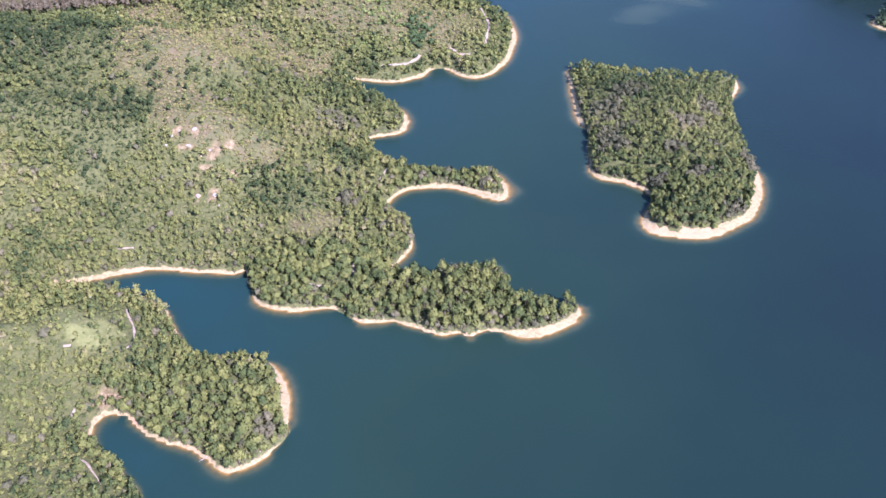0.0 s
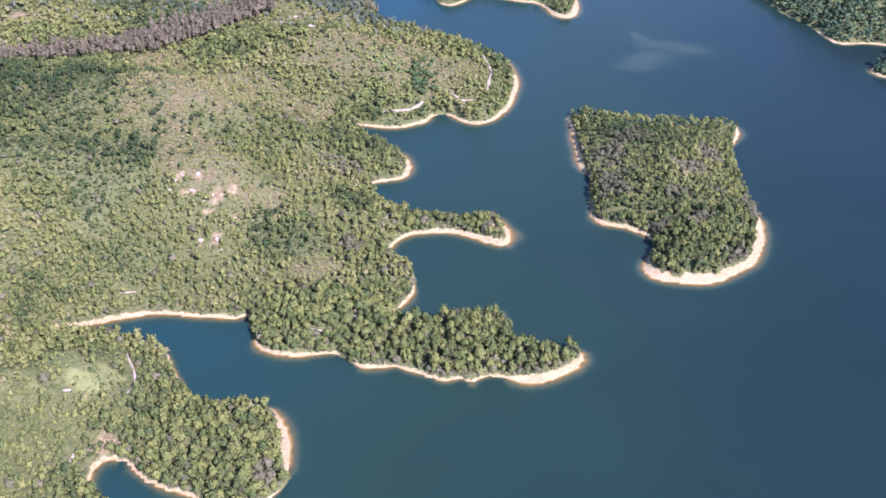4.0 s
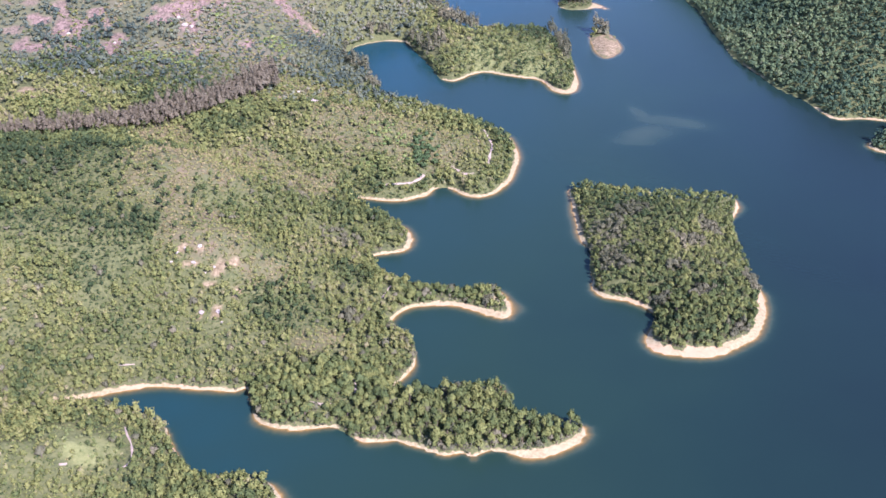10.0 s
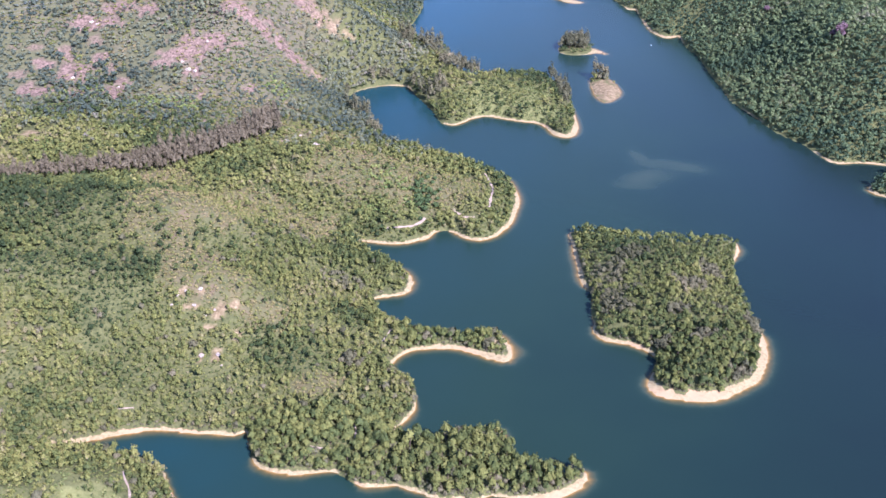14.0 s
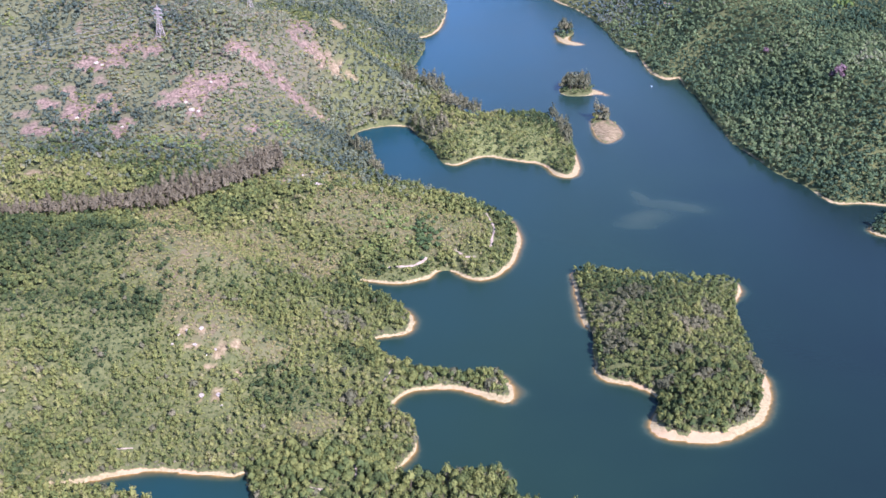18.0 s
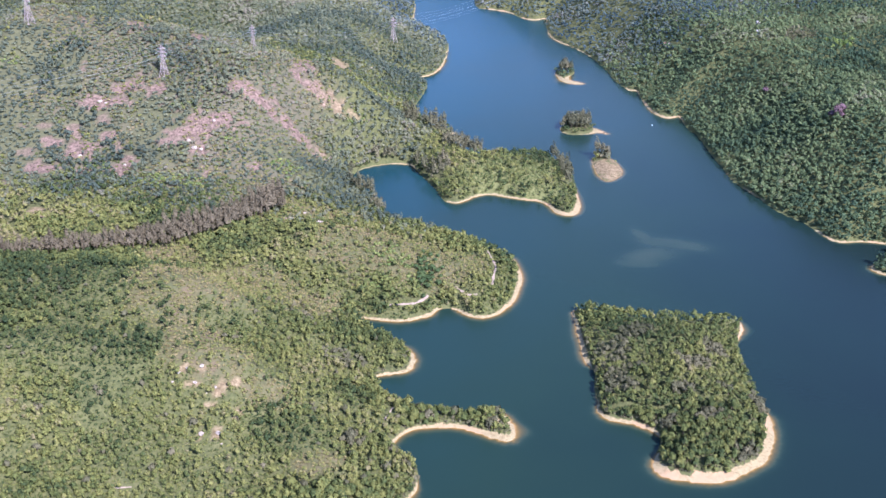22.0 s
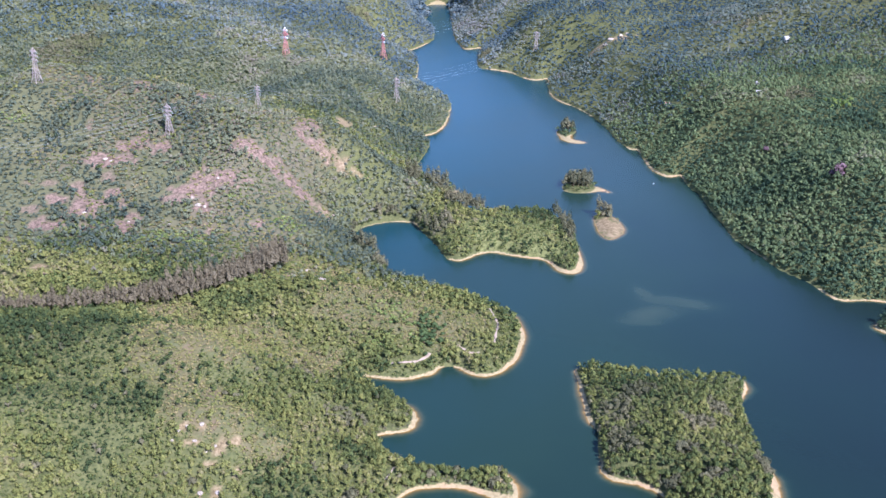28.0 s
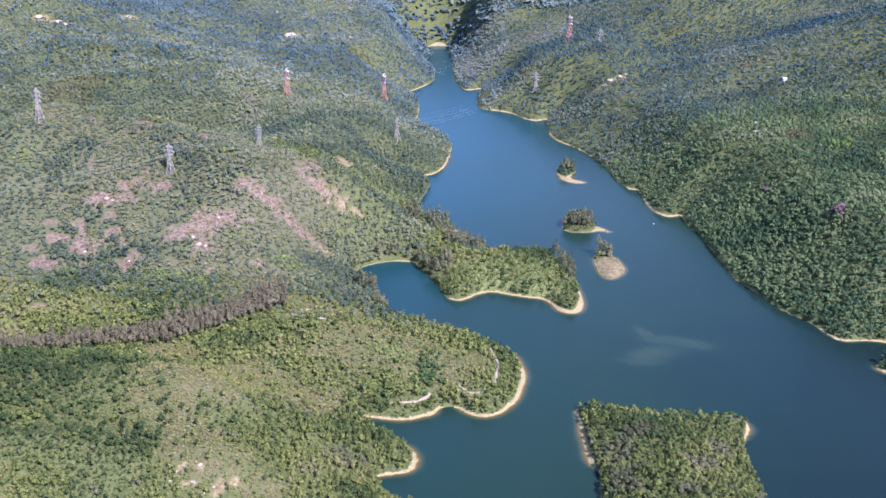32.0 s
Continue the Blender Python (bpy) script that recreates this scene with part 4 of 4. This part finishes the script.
for name, which, material in (("east_far_woods", east & near, M_EAST), ("dark_far_woods", east & ~near, M_EAST_FAR_HAZE), ("west_far_woods", ~east & ~near & ~grey, M_MID_HAZE), ("green_far_woods", ~east & near & ~grey, M_LEAF), ("grey_far_woods", grey, M_GREY)):
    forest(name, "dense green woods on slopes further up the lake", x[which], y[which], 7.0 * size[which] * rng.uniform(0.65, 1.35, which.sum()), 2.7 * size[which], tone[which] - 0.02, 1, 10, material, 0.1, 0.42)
x, y = scatter(-1250, 1250, 1610, 2800, 6.0)
ok = wooded(x, y) & in_view(x, y, 0.455, 30) & (y > ragged_line(x, 1660, 90)) & ((sample(RISE, x, y) > -0.4) | (x > -200)) & (rng.random(len(x)) < 0.95)
x, y = x[ok], y[ok]
tone, size = stand(x, y, 0.08)
tone += 0.9 * (fractal(x, y, 220, 95, 3) - 0.5) + 0.8 * (fractal(x, y, 70, 96, 3) - 0.5)
grey = zone(x, y, FAR_GREY, 0.6, 20, 91) > 0.4
east = (x > 0.06 * y + 60 * (fractal(x, y, 90, 92) - 0.5)) & ~grey
thinned = ~east | (rng.random(len(x)) < 0.78)
x, y, tone, size, grey, east = x[thinned], y[thinned], tone[thinned], size[thinned], grey[thinned], east[thinned]
middle = ~east & ~grey & (y + 700 * (rng.random(len(x)) - 0.5) < 1900)
tall, wide = 7.0 * size * rng.uniform(0.6, 1.4, len(x)), 3.3 * size * rng.uniform(0.8, 1.2, len(x))
for name, label, which, material in (("far_woods", "dense woods on the far hills, leaves tinted blue for haze", ~east & ~grey & ~middle, M_FAR_HAZE), ("far_valley_woods", "dense green woods in the far valley", middle, M_MID_HAZE),
                                     ("far_slope_woods", "dark woods high above the far shore", east, M_EAST_FAR_HAZE), ("far_grey_woods", "grey leafless woods on the far hills", grey, M_GREY)):
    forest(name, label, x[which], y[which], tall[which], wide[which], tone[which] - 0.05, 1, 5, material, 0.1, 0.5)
x, y = scatter(-700, 700, 2700, 3400, 13.0)
ok = wooded(x, y) & in_view(x, y, 0.46)
x, y = x[ok], y[ok]
tone, size = stand(x, y)
forest("farthest_woods", "woods on the hills behind the head of the lake", x, y, 7 * size, 9 * size, tone - 0.12, 1, 9, M_FAR_HAZE, 0.0, 0.48)
x, y = scatter(-330, 260, 380, 1120, 2.3)
ok = wooded(x, y) & in_view(x, y) & (rng.random(len(x)) < np.maximum(sample(SCRUB_Z, x, y) * 0.9, sample(GRASS_Z, x, y) * np.where(y < 600, 0.3, 0.9)))
x, y = x[ok], y[ok]
tone = 0.22 + 0.75 * fractal(x, y, 30, 70) + rng.normal(0, 0.16, len(x))
tone -= 0.3 * sample(GRASS_Z, x, y)
grassy = sample(GRASS_Z, x, y) > 0.4
tall, wide = rng.uniform(0.8, 2.2, len(x)), rng.uniform(0.9, 1.7, len(x))
forest("scrub", "low brownish scrub on the hilltops", x[~grassy], y[~grassy], tall[~grassy], wide[~grassy], tone[~grassy], 1, 7, M_SHRUB, 0.0, 0.42, "scrub")
forest("meadow_bushes", "bright yellow-green bushes on grassy ground", x[grassy], y[grassy], tall[grassy], wide[grassy], tone[grassy] + 0.1, 1, 7, M_GRASSY, 0.0, 0.42, "bushes")
x, y = scatter(-540, -110, 830, 1290, 4.0)
ok = in_view(x, y) & (sample(SCRUB_G, x, y) > 0.3) & (rng.random(len(x)) < np.where(sample(ROCK_Z, x, y) > 0.4, 0.45, 0.9))
x, y = x[ok], y[ok]
forest("bare_hill_scrub", "green and brown bushes on the stony hillside", x, y, rng.uniform(0.7, 2.2, len(x)), rng.uniform(1.3, 2.7, len(x)), np.clip(0.35 + 1.3 * (fractal(x, y, 35, 72) - 0.5) + rng.normal(0, 0.2, len(x)), 0, 1), 1, 8, M_SHRUB, 0.0, 0.42, "scrub")
x, y = scatter(-360, 150, 690, 960, 3.3)
ok = wooded(x, y) & in_view(x, y) & (y > ragged_line(x, 715, 80)) & (rng.random(len(x)) > 0.7 * sample(SCRUB_Z, x, y))
x, y = x[ok], y[ok]
forest("cape_undergrowth", "low olive bushes between the trees of the cape", x, y, rng.uniform(1.0, 2.6, len(x)), rng.uniform(1.2, 2.0, len(x)), np.clip(0.42 + 0.8 * (fractal(x, y, 30, 35) - 0.5) + rng.normal(0, 0.15, len(x)), 0, 1), 1, 6, M_LEAF, 0.0, 0.42, "bushes")
x, y = scatter(-110, 150, 740, 1110, 3.4)
d, b = sample(SHORE, x, y), sample(BEACH, x, y)
ok = in_view(x, y) & (d > b + 0.8) & (d < b + np.where((x < 60) & (y > 850) & (y < 960), 9.0, 4.0)) & (rng.random(len(x)) < 0.75)
x, y = x[ok], y[ok]
forest("cape_shore_woods", "dark grey-green trees along the shores of the capes", x, y, rng.uniform(4.0, 7.5, len(x)), rng.uniform(1.7, 2.6, len(x)), rng.uniform(0.0, 0.45, len(x)), 2, 30, M_LEAF, 0.05, 0.32)
x, y = scatter(-540, -20, 760, 1400, 3.4)
ok = wooded(x, y) & in_view(x, y) & (rng.random(len(x)) < 0.75 * zone(x, y, FRESH, 0.8, 12, 99))
x, y = x[ok], y[ok]
forest("fresh_bushes", "fresh yellow-green bushes in patches on the hillside", x, y, rng.uniform(1.8, 4.2, len(x)), rng.uniform(1.4, 2.5, len(x)), rng.uniform(0.2, 0.9, len(x)), 1, 12, M_FRESH, 0.0, 0.38, "bushes")
x, y = scatter(-420, 420, 262, 720, 1.9)
d, b = sample(SHORE, x, y), sample(BEACH, x, y)
ok = in_view(x, y) & (d > np.where(b < 0.7, -0.2, b + 0.1)) & (d < b + 4.5) & (sample(SAND, x, y) < 0.4) & (rng.random(len(x)) < 0.6)
x, y = x[ok], y[ok]
forest("shore_scrub", "grey-green bushes along the edge of the beaches", x, y, rng.uniform(0.8, 2.6, len(x)), rng.uniform(0.8, 1.6, len(x)), rng.uniform(0.0, 0.9, len(x)), 1, 12, M_GREY, 0.0, 0.38, "bushes")

x, y = scatter(-420, 420, 262, 720, 2.7)
d, b = sample(SHORE, x, y), sample(BEACH, x, y)
ok = in_view(x, y) & (d > b + 0.6) & (d < b + 3.6) & (sample(SAND, x, y) < 0.4) & (rng.random(len(x)) < 0.5) & (near_paths(x, y, 2.2) < 0.5)
x, y = x[ok], y[ok]
rows = [(float(a), float(c), float(q)) for a, c, q in zip(x, y, rng.uniform(0.7, 1.25, len(x)))]
edge_trees = [rows[k] for k in np.linspace(0, len(rows) - 1, min(300, len(rows))).astype(int)]
plant("shoreline_tree", "small tree leaning over the edge of the beach", "tree", "trees along the shoreline", edge_trees,
      [(5.2, 2.0, M_TREE, 0.05), (4.4, 2.0, M_GREY_TREE, 0.05), (6.0, 2.1, M_ISLAND, 0.08), (4.8, 1.9, M_TREE, 0.05)])
taken = set(edge_trees)
x, y, q = np.array([p for p in rows if p not in taken]).T
forest("shoreline_woods", "small mixed trees crowding the edge of the beaches", x, y, 5.0 * q, 1.9 * q, rng.uniform(0.1, 0.75, len(x)), 3, 44, M_LEAF, 0.05, 0.27)

# ---- the belt of tall grey trees along the valley ----
BELT = [(-372, 716), (-352, 732), (-337, 756), (-314, 767), (-288, 776), (-264, 792), (-240, 810), (-224, 828), (-207, 846), (-190, 866), (-174, 892), (-155, 915)]
belt_line = smooth_line([(a, b, 0) for a, b in BELT], False)
gap = np.r_[0, np.cumsum(np.hypot(*np.diff(belt_line[:, :2], axis=0).T))]
places = []
for s in np.arange(0, gap[-1], 4.6):
    bx, by = np.interp(s, gap, belt_line[:, 0]), np.interp(s, gap, belt_line[:, 1])
    for k in range(round(4 + 7 * (s / gap[-1]))):
        places.append((float(bx + rng.normal(0, 1.0) - 1.0 * k), float(by - 7 + 3.8 * k + rng.normal(0, 1.0)), float(rng.uniform(0.75, 1.2) * (0.88 + 0.2 * s / gap[-1]))))
front = [q for n, q in enumerate(places) if n % 3 != 2][:300]
plant("belt_tree", "tall grey-brown tree in a long planted belt", "tree", "belt of tall grey trees", front,
      [(15.0, 2.5, M_BELT, 0.22, 8), (18.5, 2.4, M_BELT, 0.3, 8), (12.5, 2.8, M_BELT, 0.2, 8), (16.5, 2.2, M_BELT, 0.25, 8)])
bx, by, bs = np.array([q for q in places if q not in front]).T
forest("belt_woods", "inner trees of the long grey belt", bx, by, 16 * bs, 2.9 * bs, rng.uniform(0.2, 0.8, len(bx)), 4, 60, M_BELT_INNER, 0.15, 0.25)

# ---- trees on the islets, and odd trees that stand out ----
for ox, oy, rx, ry, n, tall in ((186, 1132, 10, 5, 8, 10), (170, 1258, 17, 18, 44, 17), (187, 1540, 12, 14, 18, 17)):
    c = rng.uniform(-0.85, 0.85, (n, 2))
    plant("islet_tree", "tall grey-green tree crowded on a tiny islet", "tree", "trees on the islets",
          [(ox + float(u * rx), oy + float(v * ry), float(rng.uniform(0.75, 1.15))) for u, v in c], [(tall, 4.2, M_OLIVE, 0.05, 8, 130), (tall * 0.85, 4.6, M_OLIVE, 0.05, 8, 130), (tall * 0.92, 3.8, M_GREY_TREE, 0.05, 8, 130)])
plant("blossom_tree", "purple-blossomed tree among dark green woods", "tree", "purple trees", [(431, 1066, 1.35), (437, 1071, 1.2), (427, 1072, 1.1), (434, 1062, 0.9), (404, 1236, 1.0)], [(10, 4.2, M_PURPLE)])
plant("thicket_tree", "dark green tree in a dense thicket on the cape", "tree", "thicket on the cape",
      [(-16 + float(u), 788 + float(v), float(q)) for u, v, q in zip(rng.normal(0, 6.5, 46), rng.normal(0, 11, 46), rng.uniform(0.7, 1.3, 46))], [(5.5, 2.6, M_DEEP, 0.05), (4.8, 2.8, M_DEEP, 0.05)])
plant("bamboo_clump", "lime-green bamboo clump among dark woods", "bamboo", "bamboo clumps",
      [(524 + float(u), 1312 + float(v), float(s)) for u, v, s in zip(rng.normal(0, 9, 16), rng.normal(0, 12, 16), rng.uniform(0.8, 1.3, 16))], [(8, 3.4, M_LIME, 0.05)])


def shrub(name, label, places, material, group):
    plant(name, label, "shrub", group, places, [(2.2, 1.6, material, 0.0, 4, 60, 0.26), (1.7, 1.9, material, 0.0, 4, 60, 0.26)])


shrub("beach_shrub", "rounded dark shrub alone on the sand", [(182, 529, 1.6)], M_TREE, "shrubs on the beaches")
shrub("tip_shrub", "grey shrub on the sandy tip", [(33 + float(u), 582 + float(w), 1.3) for u, w in zip(rng.normal(2, 3, 9), rng.normal(0, 3, 9))], M_GREY_TREE, "shrubs on the sand spit")


# ---- boulders and deadwood ----
def boulder(name, label, x, y, size, flat_by=0.6, group="boulders"):
    bm = bmesh.new()
    bmesh.ops.create_icosphere(bm, subdivisions=2, radius=1.0)
    seed = rng.uniform(0, 50, 3)
    for v in bm.verts:
        w = 1 + 0.5 * noise.noise(Vector(seed) + v.co * 1.1) + 0.2 * noise.noise(Vector(seed) + v.co * 3.1)
        v.co = Vector((v.co.x * w, v.co.y * w * 0.8, v.co.z * w * flat_by)) * size
    mesh = bpy.data.meshes.new(name)
    bm.to_mesh(mesh)
    bm.free()
    mesh.materials.append(M_BOULDER)
    ob = new(name, mesh)
    ob.matrix_world = pose(x, y, height(x, y) + size * 0.2, 0, 0, float(rng.uniform(0, 360)))
    return tagged(ob, label, "boulder", group)


for x, y, size in ((-147, 888, 3.0), (-143, 891, 1.8), (-149, 892, 1.6), (-122, 887, 3.6), (-117, 889, 2.4), (-125, 891, 2.0), (-137, 909, 2.2)):
    boulder("boulder", "pale granite boulder standing out of hilltop scrub", x, y, size, group="boulders on the cape")
for x, y, size in ((-178, 578, 1.5), (-173, 581, 1.2), (-163, 582, 1.8), (-166, 572, 1.4), (-158, 566, 1.3), (-157, 541, 2.0), (-146, 541, 1.8), (-152, 569, 1.2), (-143, 534, 1.1), (-181, 572, 1.2)):
    boulder("boulder", "pale granite boulder on the bare hill slope", x, y, size, group="boulders on the bare slope")
for x, y, size in ((-350, 2262, 13), (-338, 2258, 9), (-800, 2001, 9), (-760, 1994, 10), (-745, 1990, 7), (-655, 2107, 8), (-223, 2327, 6), (-843, 2033, 6), (-402, 2410, 6), (296, 1900, 5), (309, 1912, 6), (327, 1918, 5), (340, 1923, 4), (-692, 2065, 4), (-570, 1848, 4), (-590, 1829, 3), (-157, 2793, 5)):
    boulder("rock_outcrop", "large pale rock outcrop on a far wooded hill", x, y, size, 0.5, "far rock outcrops")
for x, y, size in ((-262, 1002, 3.2), (-255, 1000, 2.4), (-270, 1012, 2.2), (-247, 1036, 2.4), (-379, 1073, 2.8), (-372, 1070, 2.0), (-378, 989, 2.2), (-222, 1078, 2.0), (-330, 980, 1.8)):
    boulder("boulder", "weathered boulder on the bare mauve hillside", x, y, size, group="boulders on the mauve hill")
for x, y, size in ((-92, 328.5, 1.0), (-87, 334, 0.8), (-84, 340, 0.9), (-20, 562, 0.7)):
    boulder("shore_rock", "brown rock at the water's edge", x, y, size, group="shore rocks")


def dead_branch(x, y, turn, long):
    root = tagged(new("dead_branch"), "bleached fallen branch lying across the shore", "branch", "fallen branches")
    part("stem", *tube([(0, 0, 0), (0.5 * long, 0.2, 0.1), (long, 0, -0.2)], (0.22, 0.16, 0.06), 6), M_DEADWOOD, root)
    for k, (at, side) in enumerate(((0.45, 1), (0.6, -1), (0.78, 1))):
        part("twig", *tube([(at * long, 0.1, 0), ((at + 0.22) * long, side * 0.25 * long, 0.35)], (0.09, 0.03), 5), M_DEADWOOD, root)
    root.matrix_world = pose(x, y, max(height(x, y), 0) + 0.35, 0, 8, turn)


dead_branch(-119, 339.5, 215, 5.0)
dead_branch(-90, 345, 70, 5.5)
dead_branch(-92, 341, 110, 4.5)


# ---- pylons and power lines ----
def beam(a, b, r=0.16):
    """A square bar from a to b."""
    a, b = Vector(a), Vector(b)
    d = (b - a).normalized()
    s = d.cross(Vector((0, 0, 1)) if abs(d.z) < 0.9 else Vector((1, 0, 0))).normalized()
    t = d.cross(s)
    ring = [(s + t) * r, (t - s) * r, (-s - t) * r, (s - t) * r]
    v = np.array([a + q for q in ring] + [b + q for q in ring])
    f = [(0, 1, 2), (0, 2, 3), (4, 6, 5), (4, 7, 6)]
    for i in range(4):
        j = (i + 1) % 4
        f += [(i, i + 4, j + 4), (i, j + 4, j)]
    return v, np.array(f)


def pylon(x, y, tall, turn, lower, upper, label):
    """A lattice tower: four legs, a bracing on each face, three pairs of arms with insulators, and a peak."""
    root = tagged(new("pylon"), label, "pylon", "power pylons")
    base, waist = tall * 0.11, tall * 0.028

    def half(h):
        return base + (waist - base) * min(h / (tall * 0.62), 1) ** 0.8

    levels = [tall * q for q in (0, 0.16, 0.3, 0.42, 0.52, 0.62, 0.72, 0.82, 0.92)]
    corners = ((1, 1), (-1, 1), (-1, -1), (1, -1))
    thick = 0.0055 * tall
    for cx, cy in corners:
        part("leg", *tube([(cx * half(a), cy * half(a), a) for a in levels], [thick * 1.3] * len(levels), 4), lower, root)
    for n in range(4):
        (ax, ay), (bx, by) = corners[n], corners[(n + 1) % 4]
        for a, b in zip(levels, levels[1:]):
            for p, q in (((ax, ay, a), (bx, by, b)), ((bx, by, a), (ax, ay, b)), ((ax, ay, b), (bx, by, b))):
                part("brace", *beam((p[0] * half(p[2]), p[1] * half(p[2]), p[2]), (q[0] * half(q[2]), q[1] * half(q[2]), q[2]), thick * 0.35), lower, root)
    tips = []
    for h, reach, mat in ((0.64, 0.16, upper), (0.76, 0.2, lower), (0.88, 0.15, upper)):
        for side in (-1, 1):
            z0, tip = tall * h, (side * tall * reach, 0, tall * h + 0.2)
            arm = part("arm", *merged([beam((side * waist, w, z0), tip, thick * 1.5) for w in (-waist, waist)] + [beam((side * waist, w, z0 + tall * 0.045), tip, thick * 1.2) for w in (-waist, waist)]), mat, root)
            part("insulator", *tube([(tip[0], 0, tip[2] - 2.4), (tip[0], 0, tip[2])], (0.18, 0.18), 6), M_GLASS, arm)
            tips.append(Vector((tip[0], 0, tip[2] - 2.4)))
    part("peak", *merged([beam((cx * waist, cy * waist, tall * 0.92), (0, 0, tall), thick * 0.8) for cx, cy in corners]), upper, root)
    m = pose(x, y, height(x, y) - 0.3, 0, 0, turn)
    root.matrix_world = m
    return [m @ q for q in tips] + [m @ Vector((0, 0, tall))]


def power_line(ends_a, ends_b):
    for a, b in zip(ends_a, ends_b):
        sag, path = (b - a).length * 0.035, []
        for k in range(15):
            u = k / 14
            path.append(a.lerp(b, u) - Vector((0, 0, sag * 4 * u * (1 - u))))
        side = Vector((b.y - a.y, a.x - b.x, 0)).normalized() * 0.035
        up = Vector((0, 0, 0.035))
        rings = [tuple(p + o) for p in path for o in (side + up, up - side, -side - up, side - up)]
        skin = [(4 * k + i, 4 * k + (i + 1) % 4, 4 * k + 4 + (i + 1) % 4, 4 * k + 4 + i) for k in range(14) for i in range(4)] + [(3, 2, 1, 0), (56, 57, 58, 59)]
        wire = add_mesh("power_line", np.array(rings), np.array(skin), M_WIRE)
        tagged(wire, "thin sagging power cable between two pylons", "cable", "power cables")


GREY_P, RED_P = "grey galvanised lattice pylon on a wooded hill", "red and white painted lattice pylon on a wooded hill"
GREY_LINE = [(-700, 960, 40, -30), (-315, 1109, 37, -30), (-233, 1217, 29, -35), (-81, 1583, 41, -40), (178, 2032, 42, -30), (319, 2140, 35, -5)]
RED_LINE = [(-488, 1185, 43, -35), (-273, 1704, 50, -50), (-125, 1958, 52, -60), (271, 2282, 56, -60)]
for line, low_m, high_m, text in ((GREY_LINE, M_STEEL, M_STEEL, GREY_P), (RED_LINE, M_RED_STEEL, M_WHITE_STEEL, RED_P)):
    held = []
    for x, y, tall, turn in line:
        grey_one = tall == 43
        held.append(pylon(x, y, tall, turn, M_STEEL if grey_one else low_m, M_STEEL if grey_one else high_m, GREY_P if grey_one else text))
    for a, b in zip(held, held[1:]):
        power_line(a, b)


# ---- small buildings, and a float on the lake ----
def box_part(name, x0, x1, y0, y1, z0, z1, material, parent, label=""):
    v = [(x, y, q) for q in (z0, z1) for x, y in ((x0, y0), (x1, y0), (x1, y1), (x0, y1))]
    f = [(3, 2, 1, 0), (4, 5, 6, 7), (0, 1, 5, 4), (1, 2, 6, 5), (2, 3, 7, 6), (3, 0, 4, 7)]
    return part(name, v, f, material, parent, label)


def hut(name, label, x, y, wide, deep, tall, rise, turn, roof):
    """A small house with a gabled roof, a door and two windows."""
    root = tagged(new(name), label, "building", "hillside buildings")
    a, b = wide / 2, deep / 2
    box_part("wall", -a, a, -b, b, -2, tall, M_WALL, root)
    v = [(-a - 0.4, -b - 0.4, tall), (a + 0.4, -b - 0.4, tall), (a + 0.4, b + 0.4, tall), (-a - 0.4, b + 0.4, tall), (-a - 0.4, 0, tall + rise), (a + 0.4, 0, tall + rise)]
    f = [(0, 1, 5), (0, 5, 4), (2, 3, 4), (2, 4, 5), (1, 2, 5), (3, 0, 4), (0, 3, 2), (0, 2, 1)]
    part("roof", v, f, roof, root)
    box_part("door", -0.5, 0.5, -b - 0.06, -b, 0, 2.0, M_DARK, root)
    for s in (-1, 1):
        window = box_part("window", s * a * 0.6 - 0.5, s * a * 0.6 + 0.5, -b - 0.05, -b, 1.0, 2.1, M_DARK, root)
        box_part("sill", s * a * 0.6 - 0.6, s * a * 0.6 + 0.6, -b - 0.15, -b, 0.88, 0.99, M_WALL, window)
    root.matrix_world = pose(x, y, height(x, y) + 1.5, 0, 0, turn)


hut("water_board_hut", "white gabled hut on the wooded ridge", 546, 1636, 7, 6, 5.0, 3.0, 15, M_WALL)
hut("house", "small white house half hidden among trees", 433, 1388, 4.5, 4, 3.2, 2.0, -20, M_ROOF)
hut("house", "small white house above the first one", 446, 1437, 4.5, 4, 3.2, 1.5, 10, M_ROOF)
hut("shed", "low brown-roofed shed in a clearing", 333, 1502, 8, 5, 3.0, 1.4, 5, M_TILE)
buoy = tagged(new("buoy"), "small white float on the open water", "buoy")
part("float", *tube([(0, 0, -0.4), (0, 0, 0.1), (0, 0, 0.7), (0, 0, 0.9)], (0.3, 0.6, 0.55, 0.25), 12), M_FLOAT, buoy)
part("mast", *tube([(0, 0, 0.9), (0, 0, 2.0)], (0.08, 0.06), 6), M_FLOAT, buoy)
buoy.location = (272, 1267, 0)
